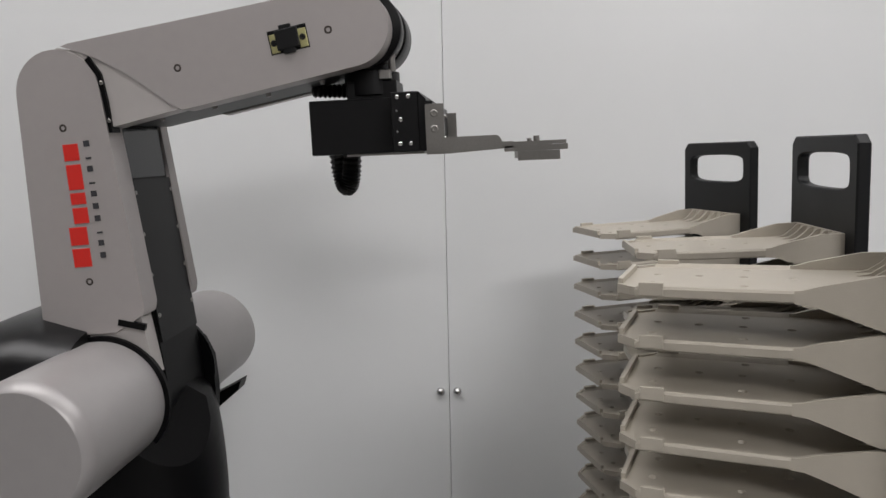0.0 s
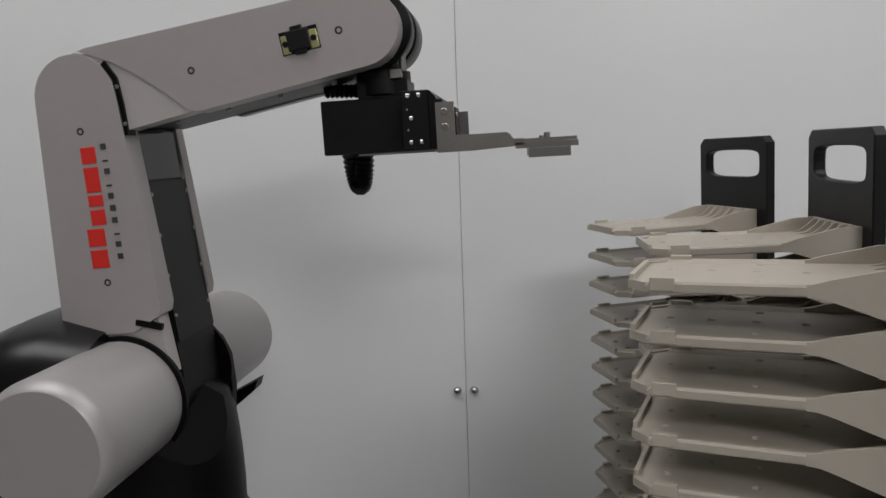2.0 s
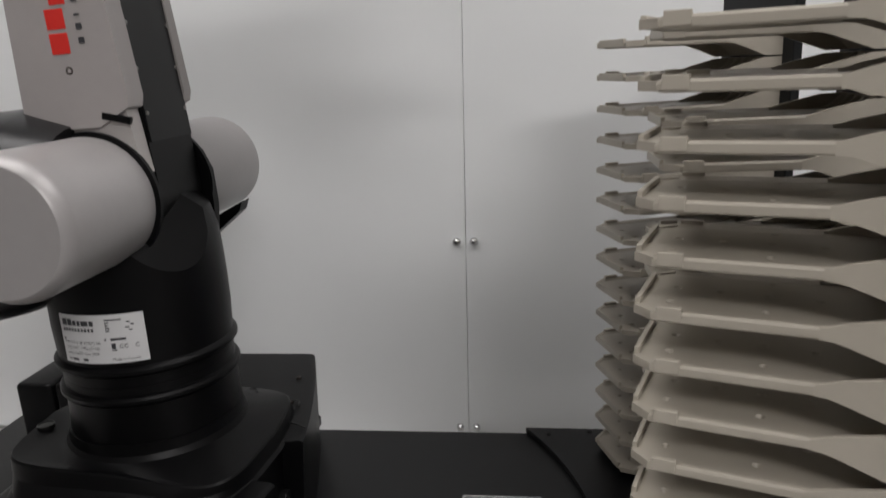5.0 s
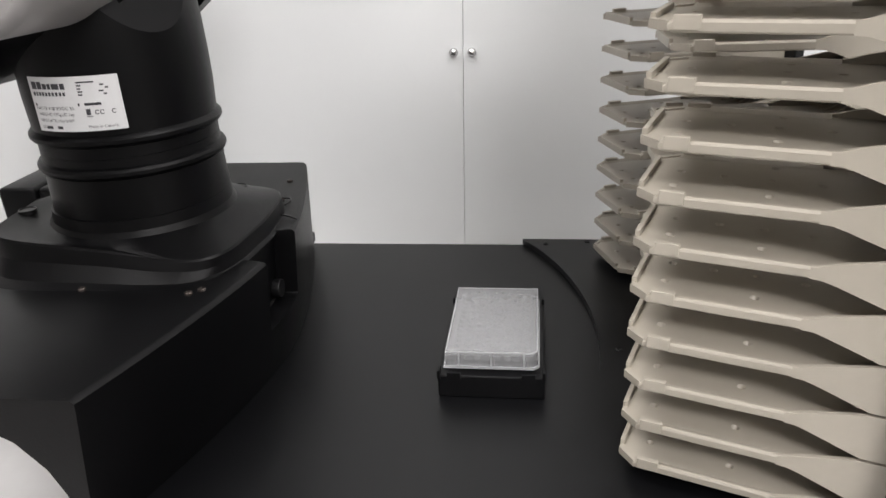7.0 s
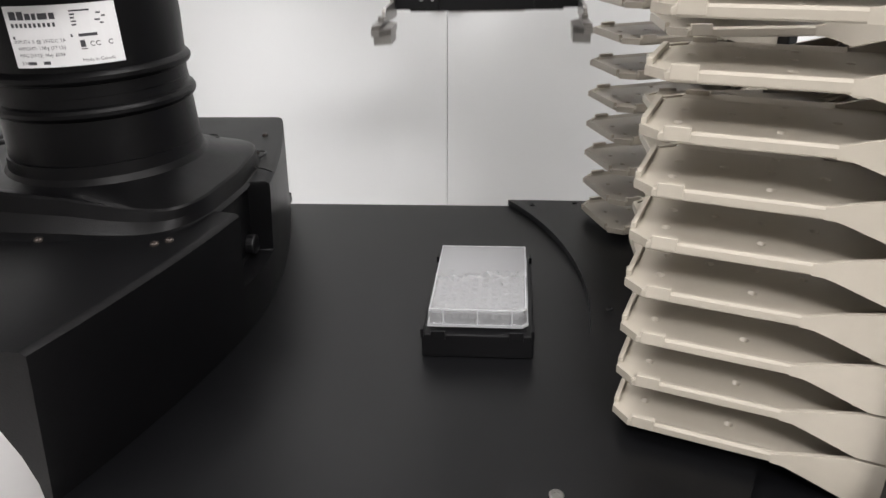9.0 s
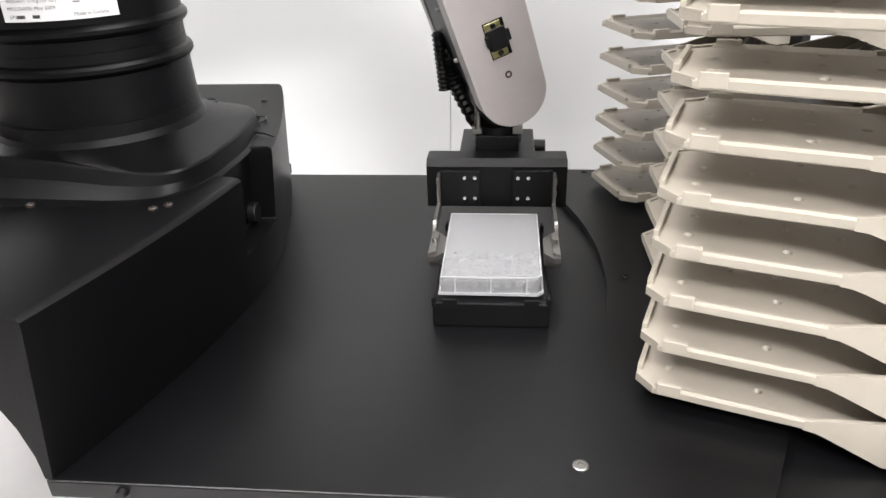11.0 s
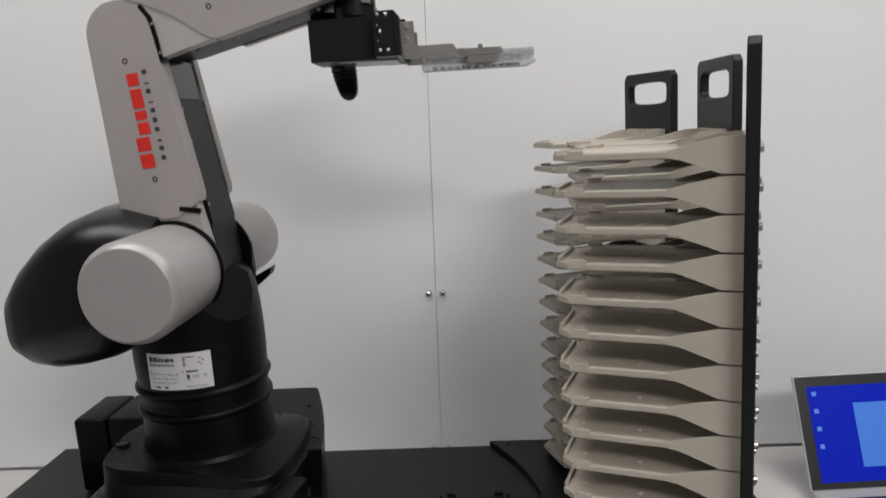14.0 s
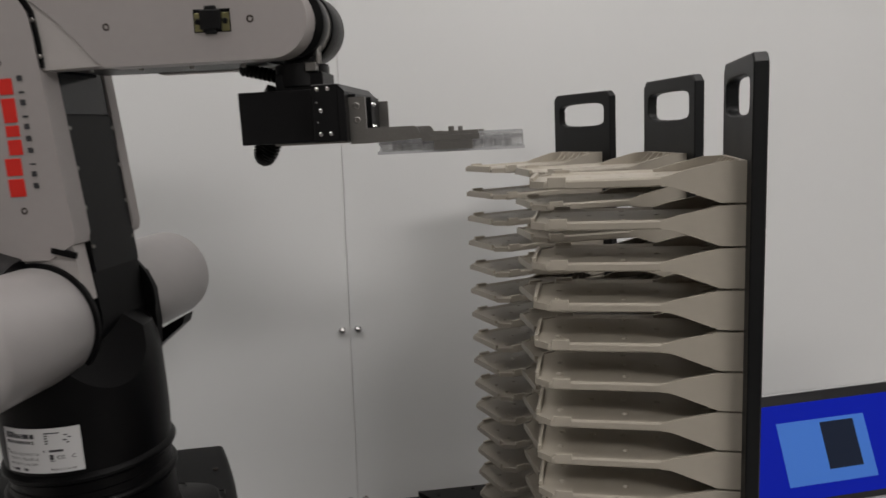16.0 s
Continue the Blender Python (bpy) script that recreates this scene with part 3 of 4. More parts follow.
def rear_pod():
    """Black rounded drive housing behind the shoulder."""
    bm = bmesh.new()
    rings = []
    for x, zc, hz, hy in ((-0.010, 0.382, 0.070, 0.104), (-0.05, 0.379, 0.085, 0.112), (-0.085, 0.372, 0.092, 0.115), (-0.12, 0.362, 0.090, 0.113), (-0.15, 0.351, 0.082, 0.107),
                          (-0.178, 0.340, 0.067, 0.097), (-0.200, 0.332, 0.047, 0.083), (-0.214, 0.327, 0.022, 0.060)):
        rings.append([(x, p[0], p[1]) for p in [(q[0], q[1]) for q in superring(0, zc, hy, hz, 0, 3.2, 40)]])
    return loft(bm, rings)


smooth(part("rear_housing", rear_pod(), SATIN_BLACK, waist, "rounded black drive housing behind the shoulder"), 45)
part("cable_clip", bevel_sharp(prism(bmesh.new(), [(0.030, 0.315), (0.068, 0.345), (0.072, 0.356), (0.030, 0.335)], 0.085, 0.105, "y"), 0.002), BLACK, waist)


# type label, bent round the column
def bend(bm, radius, azimuth, z0):
    for v in bm.verts:
        a, r = radians(azimuth) + v.co.x / radius, radius + v.co.z
        v.co = Vector((COL_X + r * math.cos(a), r * math.sin(a), z0 + v.co.y))
    return bm


def text_mesh(words, size, x, y, z, align="LEFT"):
    cu = bpy.data.curves.new("words", "FONT")
    cu.body, cu.size, cu.align_x, cu.resolution_u = words, size, align, 2
    ob = bpy.data.objects.new("words", cu)
    scene.collection.objects.link(ob)
    me = bpy.data.meshes.new_from_object(ob.evaluated_get(bpy.context.evaluated_depsgraph_get()))
    bm = bmesh.new()
    bm.from_mesh(me)
    for v in bm.verts:
        v.co = Vector((v.co.x + x, v.co.y + y, z))
    bpy.data.objects.remove(ob)
    bpy.data.curves.remove(cu)
    bpy.data.meshes.remove(me)
    return bm


LW, LH, LAB_AZ, LAB_Z, LAB_R = 0.079, 0.0447, -87.0, 0.2462, 0.0822
lb = bmesh.new()
loft(lb, [[(-LW / 2 + LW * k / 12, y, z) for y, z in ((0, 0.0), (LH, 0.0), (LH, 0.0006), (0, 0.0006))] for k in range(13)])
label_plate = part("type_label", bend(lb, LAB_R, LAB_AZ, LAB_Z), LABEL, waist, "white type label with black print")
pr = bmesh.new()
hx = -LW / 2 + 0.004
for k, wd in enumerate((0.0062, 0.0056, 0.0050, 0.0040, 0.0078, 0.0050)):
    box(pr, hx, hx + wd - 0.0012, LH - 0.0098, LH - 0.0038 - (0.0015 if k > 1 else 0), 0.0006, 0.0009)
    hx += wd
for k in range(10):
    box(pr, -LW / 2 + 0.004 + k * 0.0033, -LW / 2 + 0.0058 + k * 0.0033, LH - 0.0152, LH - 0.0122, 0.0006, 0.0009)
for k, wd in enumerate((0.014, 0.021, 0.024, 0.020, 0.022)):
    box(pr, 0.007, 0.007 + wd, LH - 0.0054 - k * 0.0025, LH - 0.0042 - k * 0.0025, 0.0006, 0.0009)
box(pr, -LW / 2 + 0.003, 0.006, LH - 0.0236, LH - 0.0214, 0.0006, 0.0009)
box(pr, 0.010, 0.023, LH - 0.0236, LH - 0.0214, 0.0006, 0.0009)
box(pr, -LW / 2 + 0.010, -LW / 2 + 0.026, 0.0022, 0.0046, 0.0006, 0.0009)
box(pr, 0.010, 0.0135, 0.0135, 0.0185, 0.0006, 0.0009)
box(pr, 0.010, 0.0145, 0.0118, 0.0125, 0.0006, 0.0009)
for cx0 in (0.0185, 0.0225, 0.0315):
    loft(pr, [[(cx0 + 0.0019 * math.cos(a) * f, 0.0155 + 0.0019 * math.sin(a) * f, z) for a in [radians(40 + 280 * k / 10) for k in range(11)] for f in (1,)] +
              [(cx0 + 0.0013 * math.cos(a), 0.0155 + 0.0013 * math.sin(a), z) for a in [radians(320 - 280 * k / 10) for k in range(11)]] for z in (0.0006, 0.0009)])
part("print", bend(pr, LAB_R, LAB_AZ, LAB_Z), INK, label_plate)
for words, tx, ty, size in (("INPUTS: 5 @ 35VDC 2A", -LW / 2 + 0.003, 0.0182, 0.0036), ("WEIGHT: 17Kg (37 Lb)", -LW / 2 + 0.0045, 0.0132, 0.0036),
                            ("MFG DATE: May 2009", -LW / 2 + 0.0045, 0.0080, 0.0036), ("S/N:", -LW / 2 + 0.0045, 0.0024, 0.0036), ("Made in Canada", 0.009, 0.0026, 0.0036)):
    part("lettering", bend(text_mesh(words, size, tx, ty, 0.0008), LAB_R, LAB_AZ, LAB_Z), INK, label_plate)


def at_screw(bm, x, y, z, r=0.0040, depth=0.002, s=-1):
    """Socket screw head whose face looks along s * y."""
    n = 14
    prof = ((r, 0.0), (r, depth * 0.6), (r * 0.8, depth), (r * 0.5, depth), (r * 0.45, depth * 0.3), (0.0001, depth * 0.3))
    return loft(bm, [[(x + q * math.cos(2 * math.pi * i / n), y + s * d, z + q * math.sin(2 * math.pi * i / n)) for i in range(n)] for q, d in prof])


# upper arm: x runs from shoulder to elbow, z to the back
upper = empty("upper_arm", Matrix())
upper.parent = robot
body = bmesh.new()
prism(body, capsule(0.0, L1, 0.050, 0.034), -0.032, 0.046, "y")
bevel_sharp(body, 0.003, 50)
smooth(part("link_body", body, BLACK, upper, "black arm body"), 35)
cv = bmesh.new()
n = 16
arcp = [(L1 + 0.0375 * math.sin(math.pi * i / n), 0.0375 * math.cos(math.pi * i / n)) for i in range(n + 1)]
EX = L1 - 0.263
outline = arcp + [(0.075 + EX, -0.0495), (0.066 + EX, -0.047), (0.052 + EX, -0.020), (0.052 + EX, 0.015), (0.060 + EX, 0.044), (0.068 + EX, 0.047)]
prism(cv, outline, -0.054, -0.030, "y")
bevel_sharp(cv, 0.0025, 40, 3)
cover = smooth(part("side_cover", cv, TAUPE, upper, "taupe grey side cover with red lettering shapes"), 30)
cv = prism(bmesh.new(), outline, 0.044, 0.058, "y")
bevel_sharp(cv, 0.0025, 40, 3)
smooth(part("side_cover", cv, TAUPE, upper), 30)
nk = prism(bmesh.new(), [(0.02, -0.048), (0.02, 0.048), (0.075 + EX, 0.042), (0.075 + EX, -0.042)], -0.050, -0.031, "y")
part("neck", bevel_sharp(nk, 0.002), TAUPE_LIGHT, upper)
for sx, sz in ((0.2345, 0.0), (0.0995, -0.0025)):
    sc = at_screw(bmesh.new(), sx + EX, -0.0535, sz, 0.0036, 0.0007)
    part("screw", sc, DARK_STEEL, cover, "sunken dark socket screw")
# plain red bars and small dark bars where the maker's mark stands
x = 0.113 + EX
for wd, hh in ((0.0155, 0.0215), (0.0150, 0.0215), (0.0130, 0.0150), (0.0095, 0.0150), (0.0205, 0.0150), (0.0135, 0.0150)):
    wd *= 1.13
    mk = boxed(x, x + wd * 0.94, -0.0546, -0.0538, -0.0110 + (0.0035 if hh > 0.02 else 0.0), -0.0110 + hh * 0.92, bevel=0.0003)
    part("red_block", mk, RED, cover, "plain red block of a maker's mark")
    x += wd + 0.0020
for k in range(10):
    x0 = 0.120 + EX + k * 0.0108
    part("small_bar", boxed(x0, x0 + (0.0050 if k not in (2, 6, 8) else 0.0016), -0.0546, -0.0538, -0.0215, -0.0165), INK, cover)
# black front strip with its edge screws and the darker window at the top
fs = bmesh.new()
loft(fs, [[(x0, y0, z0) for y0, z0 in ((-0.030, -w), (0.045, -w), (0.045, -w - 0.003), (-0.030, -w - 0.003))] for x0, w in ((0.045, 0.0462), (0.185 + EX, 0.0385))])
strip = part("front_strip", fs, BLACK_METAL, upper)
fw = bmesh.new()
loft(fw, [[(x0, y0, z0) for y0, z0 in ((-0.026, -w), (0.041, -w), (0.041, -w - 0.0015), (-0.026, -w - 0.0015))] for x0, w in ((0.187 + EX, 0.0385), (0.232 + EX, 0.0362))])
part("dark_window", fw, material("dark_glossy_plastic", (0.014, 0.016, 0.019), 0.12, vary=0.1), upper)
for k in range(4):
    xx = 0.070 + 0.038 * k
    w = 0.0455 - 0.007 * (xx - 0.055) / 0.13 + 0.003
    for yy in (-0.027, 0.042):
        part("screw", cyl(bmesh.new(), (xx, yy, -w + 0.0005), (xx, yy, -w - 0.0014), 0.0024, 0.0018, n=10), STEEL, strip)
jg = prism(bmesh.new(), [(L1 + 0.026, -0.028), (L1 + 0.012, -0.0365), (L1 - 0.010, -0.0390), (L1 - 0.036, -0.0405), (L1 - 0.036, -0.0435), (L1 - 0.010, -0.0430), (L1 + 0.014, -0.0405), (L1 + 0.029, -0.0315)], -0.0535, -0.040, "y")
gap = part("joint_gap", bevel_sharp(jg, 0.0006, 50, 1), BLACK, upper)
for gx, gz in ((L1 + 0.006, -0.0398), (L1 - 0.026, -0.0420)):
    part("screw", at_screw(bmesh.new(), gx, -0.0533, gz, 0.0018, 0.0008), STEEL, gap)
# sensor bar at the foot of the cover
part("sensor_bar", bevel_sharp(prism(bmesh.new(), [(0.0520 + EX, -0.0465), (0.0575 + EX, -0.0485), (0.0640 + EX, -0.0240), (0.0585 + EX, -0.0225)], -0.0545, -0.051, "y"), 0.0008), BLACK, upper)

# forearm: x runs from elbow to wrist, z upwards
fore = empty("forearm", Matrix())
fore.parent = robot
fb = prism(bmesh.new(), capsule(0.0, L2 - 0.006, 0.033, 0.0285), -0.030, 0.044, "y")
bevel_sharp(fb, 0.003, 50)
smooth(part("link_body", fb, BLACK, fore, "black arm body"), 35)
arcw = [(L2 - 0.008 + 0.0325 * math.sin(math.pi * i / n), 0.0325 * math.cos(math.pi * i / n)) for i in range(n + 1)]
fo = arcw + [(0.104, -0.0355), (0.094, -0.0290), (0.080, -0.0130), (0.062, 0.0050), (0.042, 0.0210), (0.026, 0.0310), (0.012, 0.0385), (0.020, 0.0395)]
fc = prism(bmesh.new(), fo, -0.052, -0.028, "y")
bevel_sharp(fc, 0.0022, 40, 3)
fcover = smooth(part("side_cover", fc, TAUPE, fore, "taupe grey forearm side cover"), 30)
fc = prism(bmesh.new(), fo, 0.042, 0.056, "y")
bevel_sharp(fc, 0.0022, 40, 3)
smooth(part("side_cover", fc, TAUPE, fore), 30)
ep = prism(bmesh.new(), [(0.008, 0.0385), (0.030, 0.0305), (0.064, 0.005), (0.083, -0.013), (0.100, -0.0340), (0.030, -0.0365), (-0.012, -0.034), (-0.020, 0.0), (-0.012, 0.030)], -0.0505, -0.029, "y")
bevel_sharp(ep, 0.0015, 40)
part("elbow_panel", ep, TAUPE_LIGHT, fore, "lighter grey elbow panel")
part("arrow_mark", prism(bmesh.new(), [(0.030, -0.004), (0.0365, -0.004), (0.033, 0.003)], -0.0512, -0.0503, "y"), INK, fore)
for sx, sz in ((0.1085, -0.001), (0.2415, 0.001)):
    part("screw", at_screw(bmesh.new(), sx, -0.0515, sz, 0.0036, 0.0007), DARK_STEEL, fcover, "sunken dark socket screw")
cn = boxed(0.1905, 0.2240, -0.0524, -0.0515, -0.0090, 0.0105, bevel=0.0003)
conn = part("connector", cn, BLACK, fcover, "recessed black socket with brass end plates")
for x0, x1 in ((0.1915, 0.1985), (0.2160, 0.2232)):
    ep_ = boxed(x0, x1, -0.0532, -0.0522, -0.0082, 0.0072, bevel=0.0004)
    part("end_plate", ep_, BRASS, conn, "brass end plate")
sk = bmesh.new()
box(sk, 0.1970, 0.2165, -0.0555, -0.0522, -0.0070, 0.0095, bevel=0.0008)
box(sk, 0.2015, 0.2120, -0.0550, -0.0522, -0.0105, 0.0130, bevel=0.0008)
part("socket", sk, BLACK_METAL, conn)
for sx in (0.1948, 0.2196):
    part("nut", at_screw(bmesh.new(), sx, -0.0530, 0.0, 0.0026, 0.0016), BLACK_METAL, conn)
un = bmesh.new()
loft(un, [[(x0, y0, z0) for y0, z0 in ((-0.0285, -w), (0.0425, -w), (0.0425, -w - 0.002), (-0.0285, -w - 0.002))] for x0, w in ((0.045, 0.0328), (0.240, 0.0300))])
under = part("underside_plate", un, BLACK_METAL, fore)
for k in range(4):
    part("screw", cyl(bmesh.new(), (0.07 + 0.05 * k, -0.02, -0.033), (0.07 + 0.05 * k, -0.02, -0.0365), 0.0026, 0.002, n=10), STEEL, under)
# wrist drums at the forearm's end
for y0, y1, r, mt in ((-0.027, -0.012, 0.0320, BLACK), (-0.012, 0.002, 0.0305, STEEL), (0.002, 0.040, 0.0325, BLACK)):
    d = cyl(bmesh.new(), (L2, y0, 0), (L2, y1, 0), r, n=40)
    smooth(part("wrist_drum", bevel_sharp(d, 0.0012, 50), mt, fore), 30)
# corrugated cable under the forearm
cb2 = corrugated(bmesh.new(), [Vector((0.200 + 0.0022 * k, 0.022, -0.0345 - 0.0005 * k)) for k in range(26)], 0.0052, 0.0068)
part("cable", cb2, RUBBER, fore, "corrugated black cable hose")

# gripper: origin at the wrist axis, x towards the finger tips
grip = empty("gripper", Matrix())
grip.parent = robot
sh = bmesh.new()
lathe(sh, [(0.016, -0.012), (0.016, -0.034), (0.0245, -0.035), (0.0245, -0.0545), (0.0235, -0.0555)], 36)
smooth(part("flange", sh, BLACK_METAL, grip), 30)
part("flange_block", boxed(-0.020, 0.0245, -0.021, 0.021, -0.0595, -0.043, bevel=0.001), BLACK_METAL, grip)
part("link_pin", cyl(bmesh.new(), (0.021, -0.019, -0.012), (0.021, -0.019, -0.036), 0.0032), STEEL, grip)
mb = boxed(-0.050, 0.0255, -0.0375, 0.0375, -0.1055, -0.0590, bevel=0.0012)
motor = part("motor_box", mb, BLACK_METAL, grip, "black gripper motor box")
rb_ = boxed(0.0255, 0.0480, -0.068, 0.068, -0.1055, -0.0575)
prism(rb_, [(0.0480, -0.1055), (0.0480, -0.0575), (0.0540, -0.0640), (0.0540, -0.1055)], -0.068, 0.068, "y")
rail = part("rail_block", bevel_sharp(rb_, 0.0008, 50, 1), BLACK_METAL, grip, "wide black finger rail block")
for px, pz in ((0.0309, -0.0615), (0.0400, -0.0615), (0.0300, -0.0725), (0.0330, -0.0795), (0.0300, -0.0890), (0.0318, -0.0990), (0.0405, -0.0990)):
    part("screw", at_screw(bmesh.new(), px, -0.0681, pz, 0.0017 if px > 0.0305 else 0.0009, 0.0006), CHROME, rail)
for cy in (-0.020, 0.020):
    part("clamp_block", boxed(0.010, 0.020, cy - 0.005, cy + 0.005, -0.0425, -0.0345, bevel=0.0008), STEEL, grip, "bright metal clamp under the wrist")
part("bottom_plate", boxed(-0.020, 0.047, -0.034, 0.034, -0.1075, -0.1056), STEEL, grip)


def finger(s):
    """One gripper finger; s = -1 for the side of the robot's covers. Slides along y in the gripper."""
    fg = empty("finger", Matrix())
    fg.parent = grip
    y0, y1 = sorted((s * 0.0042, s * -0.034))
    p = part("mount_plate", boxed(0.0542, 0.0600, y0, y1, -0.1030, -0.0660, bevel=0.0006), BLACK_METAL, fg)
    for dy in (0.019, 0.029):
        for dz in (-0.073, -0.094):
            c = cyl(bmesh.new(), (0.0598, s * -dy, dz), (0.0611, s * -dy, dz), 0.0022, 0.0018, n=12)
            part("screw", c, CHROME, p)
    bar = bmesh.new()
    side = [(0.0542, -0.0690), (0.0690, -0.0690), (0.0690, -0.0955), (0.1100, -0.0955), (0.1125, -0.0975), (0.1140, -0.1010), (0.1230, -0.1010), (0.1230, -0.1060), (0.0720, -0.1085), (0.0542, -0.1085)]
    ys = sorted((s * 0.0042, s * 0.0072))
    prism(bar, side, ys[0], ys[1], "y")
    b = part("finger_bar", bevel_sharp(bar, 0.0005, 50, 1), STEEL, fg, "flat steel finger")
    for dz in (-0.0765, -0.0885):
        part("screw", at_screw(bmesh.new(), 0.0612, s * 0.0072, dz, 0.0030, 0.0012, s), STEEL, b)
    pad = bmesh.new()
    q = [(0.1160, s * 0.0072), (0.1650, s * 0.0072), (0.1650, s * 0.0010), (0.1550, s * -0.0068), (0.1260, s * -0.0068), (0.1160, s * 0.0010)]
    prism(pad, q, -0.1090, -0.1045, "z")
    prism(pad, [(0.1260, s * 0.0066), (0.1590, s * 0.0066), (0.1550, s * -0.0064), (0.1300, s * -0.0064)], -0.1165, -0.1092, "z")
    prism(pad, [(0.1170, s * 0.0068), (0.1640, s * 0.0068), (0.1590, s * 0.0005), (0.1220, s * 0.0005)], -0.1043, -0.1015, "z")
    part("finger_pad", bevel_sharp(pad, 0.0005, 50, 1), STEEL, fg, "steel grip pad")
    part("pad_screw", cyl(bmesh.new(), (0.141, s * 0.003, -0.1020), (0.141, s * 0.003, -0.0975), 0.0024, n=12), STEEL, fg)
    return fg


FINGERS = {s: finger(s) for s in (-1, 1)}
# corrugated hose that hangs from the forearm's end and swings as the arm reaches down
hs = bmesh.new()
pts = []
for k in range(61):
    a = math.pi * k / 60
    pts.append(Vector((0.0085 * math.cos(a), -0.006 * math.cos(a), -0.012 - 0.070 * math.sin(a) ** 0.7)))
corrugated(hs, pts, 0.0080, 0.0098)
hose = part("hose_loop", hs, RUBBER, robot, "corrugated black hose hanging in a loop")
part("hose_gland", cyl(bmesh.new(), (-0.030, 0.0375, -0.075), (-0.030, 0.050, -0.075), 0.010, n=20), BLACK_METAL, grip)


# ---- laptop on the bench ----
laptop = empty("laptop", pose(0.710, 0.128, BENCH_Z, 0, 0, 3))
tagged(laptop, "open laptop with a black bezel and blue desktop screen", "laptop")
part("keyboard_base", boxed(-0.17, 0.17, -0.12, 0.12, 0.0005, 0.020, bevel=0.004), GREY_PLASTIC, laptop)
part("keys", boxed(-0.15, 0.15, -0.02, 0.09, 0.0200, 0.0225, bevel=0.001), LAPTOP_BLACK, laptop)
TILT = Matrix.Translation((0, 0.118, 0.018)) @ Matrix.Rotation(radians(-24), 4, "X")


def tilted(bm):
    bm.transform(TILT)
    return bm


part("lid_shell", tilted(boxed(-0.172, 0.172, 0.0, 0.007, 0.0, 0.184, bevel=0.003)), GREY_PLASTIC, laptop, "silver lid edge")
part("bezel", tilted(boxed(-0.1695, 0.1695, -0.0016, 0.0005, 0.003, 0.1815, bevel=0.0008)), LAPTOP_BLACK, laptop)
scr = part("screen", tilted(boxed(-0.153, 0.153, -0.0024, -0.0015, 0.013, 0.165)), SCREEN, laptop, "lit blue screen")
part("window_pane", tilted(boxed(-0.082, 0.08, -0.0030, -0.0023, 0.035, 0.136)), SCREEN_PANE, scr)
part("picture_pane", tilted(boxed(-0.004, 0.058, -0.0036, -0.0029, 0.055, 0.130)), SCREEN_DARK, scr)
for k in range(4):
    part("icon", tilted(boxed(-0.146, -0.139, -0.0030, -0.0023, 0.150 - 0.028 * k, 0.157 - 0.028 * k)), SCREEN_ICON, scr)


# ---- movement ----
def pchip(ts, vs, t):
    n = len(ts)
    if t <= ts[0]:
        return vs[0]
    if t >= ts[-1]:
        return vs[-1]
    h = [ts[i + 1] - ts[i] for i in range(n - 1)]
    d = [(vs[i + 1] - vs[i]) / h[i] for i in range(n - 1)]

    def slope(i):
        if i in (0, n - 1) or d[i - 1] * d[i] <= 0:
            return 0.0
        w1, w2 = 2 * h[i] + h[i - 1], h[i] + 2 * h[i - 1]
        return (w1 + w2) / (w1 / d[i - 1] + w2 / d[i])
    i = max(k for k in range(n - 1) if ts[k] <= t)
    u = (t - ts[i]) / h[i]
    return ((1 + 2 * u) * (1 - u) ** 2 * vs[i] + u * (1 - u) ** 2 * h[i] * slope(i)
            + u * u * (3 - 2 * u) * vs[i + 1] + u * u * (u - 1) * h[i] * slope(i + 1))


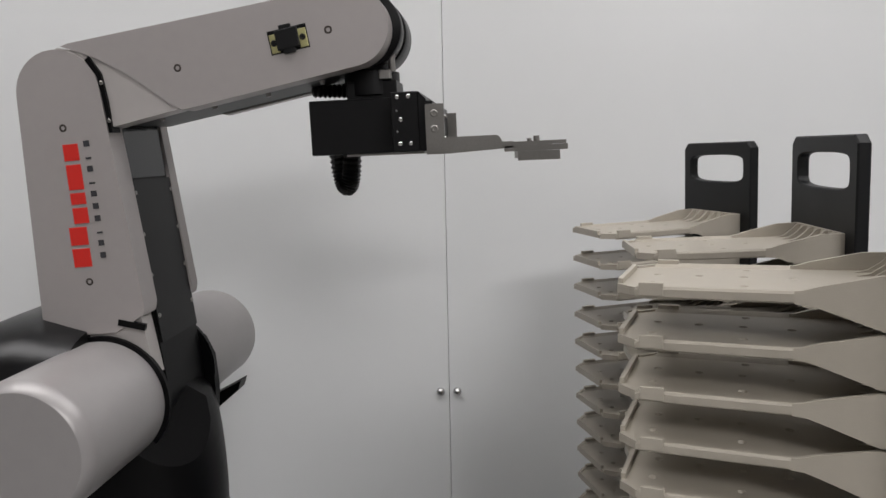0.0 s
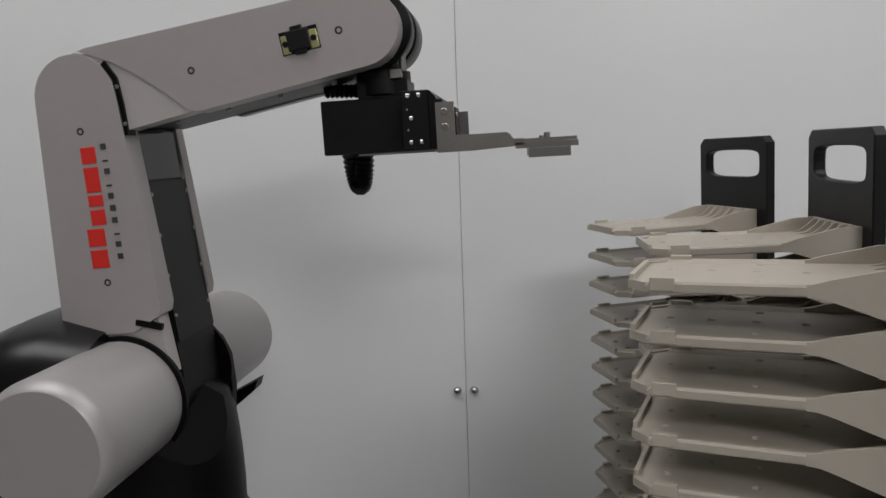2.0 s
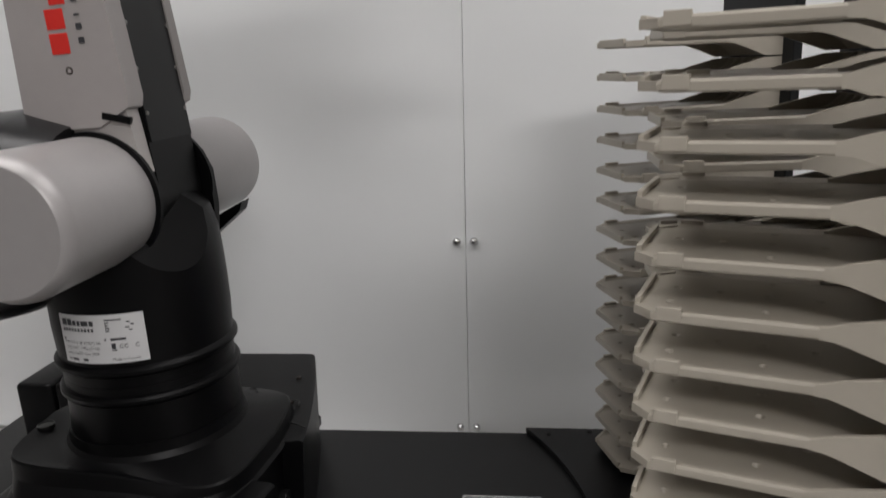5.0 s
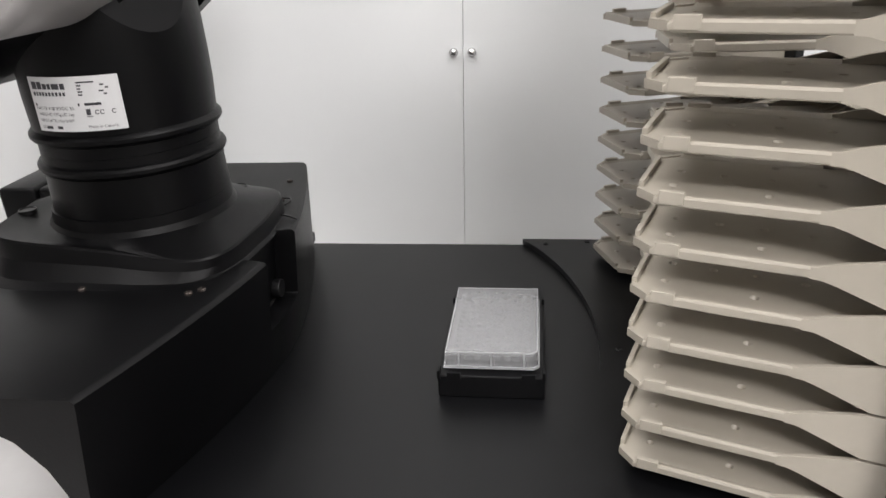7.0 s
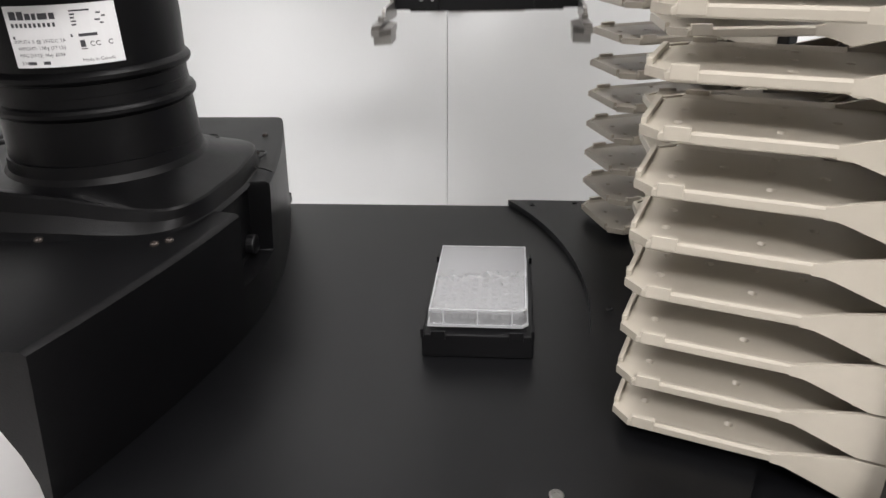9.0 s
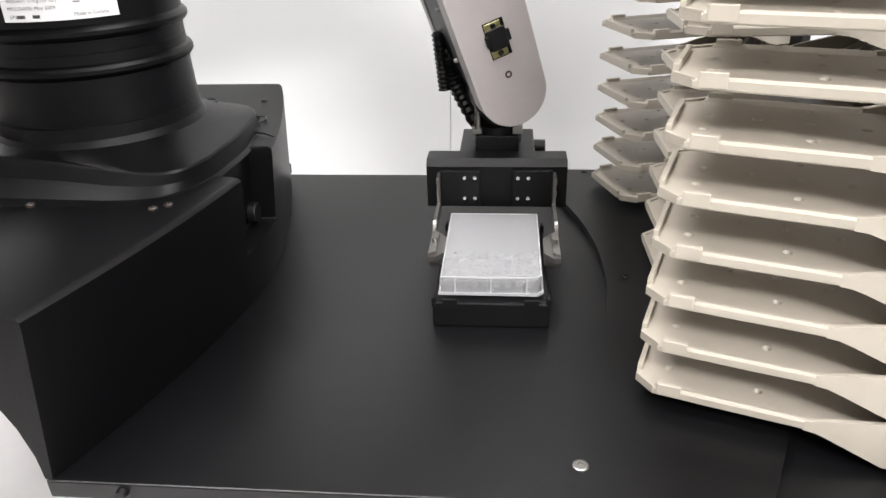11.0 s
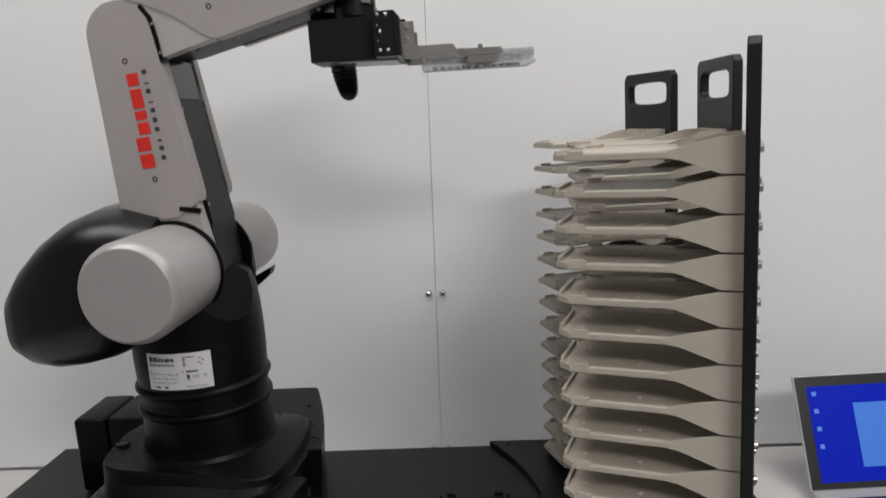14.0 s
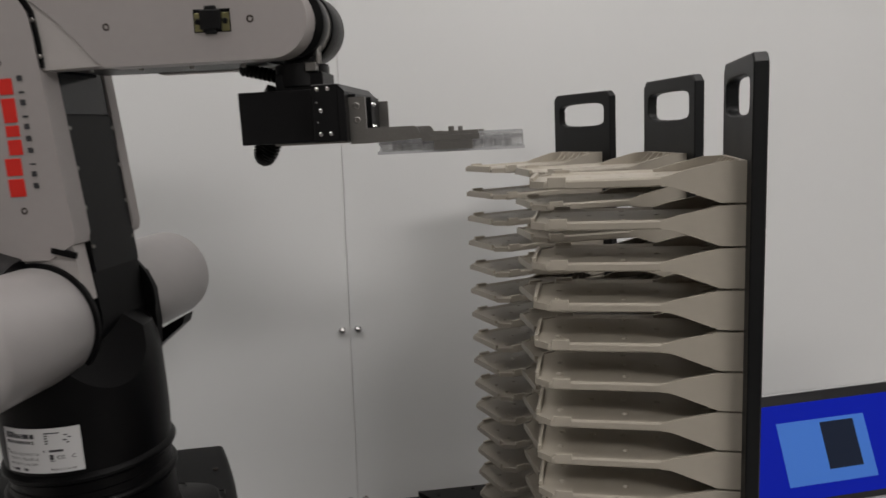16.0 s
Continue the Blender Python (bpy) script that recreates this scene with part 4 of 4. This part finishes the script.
# seconds, reach of the wrist, waist turn, wrist height, heading of the fingers, half opening
MOVES = [
    (0.0, 0.252, 0.0, 0.701, 0.0, 0.072), (7.5, 0.252, 0.0, 0.701, 0.0, 0.072), (8.0, 0.270, 5.0, 0.69, -25.0, 0.074),
    (8.4, 0.330, 14.0, 0.60, -72.0, 0.076), (8.75, 0.3587, 19.5, 0.43, -90.0, 0.076), (9.0, 0.3587, 19.5, 0.369, -90.0, 0.076),
    (9.3, 0.3587, 19.5, 0.262, -90.0, 0.076), (9.5, 0.3587, 19.5, 0.207, -90.0, 0.076), (9.7, 0.3587, 19.5, 0.180, -90.0, 0.076),
    (10.2, 0.3587, 19.5, 0.1452, -90.0, 0.076), (10.5, 0.3587, 19.5, 0.1452, -90.0, 0.076), (10.9, 0.3587, 19.5, 0.1452, -90.0, 0.0497),
    (11.5, 0.3587, 19.5, 0.1452, -90.0, 0.0497), (11.8, 0.3587, 19.5, 0.160, -90.0, 0.0497), (12.0, 0.3587, 19.5, 0.1705, -90.0, 0.0497),
    (12.5, 0.3587, 19.5, 0.332, -90.0, 0.0497), (13.0, 0.365, 19.2, 0.431, -90.0, 0.0497), (13.5, 0.3324, 21.2, 0.611, -88.0, 0.0497),
    (14.0, 0.231, -0.5, 0.719, 3.0, 0.0497), (14.4, 0.230, -1.5, 0.715, 3.0, 0.0497), (15.2, 0.229, -1.5, 0.715, 3.0, 0.0497), (15.5, 0.231, -5.0, 0.711, 1.0, 0.0497), (16.0, 0.262, -15.0, 0.650, -13.0, 0.0497)]
LIFT_T = 10.9


def joints(t):
    ts = [m[0] for m in MOVES]
    r, yaw, z, head, half = (pchip(ts, [m[k] for m in MOVES], t) for k in range(1, 6))
    h = z - SHOULDER_Z
    d = math.hypot(r, h)
    a = math.atan2(h, r) + math.acos((L1 * L1 + d * d - L2 * L2) / (2 * L1 * d))
    ex, ez = L1 * math.cos(a), SHOULDER_Z + L1 * math.sin(a)
    b = math.atan2(z - ez, r - ex)
    turn = Matrix.Rotation(radians(yaw), 4, "Z")
    up = turn @ Matrix.Translation((0, 0, SHOULDER_Z)) @ Matrix.Rotation(-a, 4, "Y")
    fo_m = turn @ Matrix.Translation((ex, 0, ez)) @ Matrix.Rotation(-b, 4, "Y")
    w = turn @ Vector((r, 0, z))
    gr = Matrix.Translation(w) @ Matrix.Rotation(radians(head), 4, "Z")
    f = min(1.0, max(0.0, (radians(9) - b) / radians(60)))
    swing = (b + radians(pchip((13.6, 14.0, 14.5, 15.0, 15.5), (0.0, -8.0, 0.0, 16.0, 6.0), t))) * (1 - f) + radians(80) * f
    hz = fo_m @ Matrix.Translation((L2 - 0.046 + 0.090 * f, 0.040 - 0.016 * f, -0.047 + 0.030 * f)) @ Matrix.Rotation(swing, 4, "Y")
    return turn, up, fo_m, gr, half, hz


def motions():
    times = [k / 10 for k in range(161)]
    poses = [(t, joints(t)) for t in times]
    for k, ob in enumerate((waist, upper, fore, grip)):
        walk(ob, [(t, p[k]) for t, p in poses])
    walk(hose, [(t, p[5]) for t, p in poses])
    for s, ob in FINGERS.items():
        walk(ob, [(t, pose(0, s * p[4], 0)) for t, p in poses])
    base = Matrix.Translation((AX, AY, 0))
    rest = pose(0, 0, 0.0262)
    hold = (base @ joints(LIFT_T)[3]).inverted() @ rest
    walk(PLATE, [(t, rest if t <= LIFT_T else base @ p[3] @ hold) for t, p in poses])


motions()
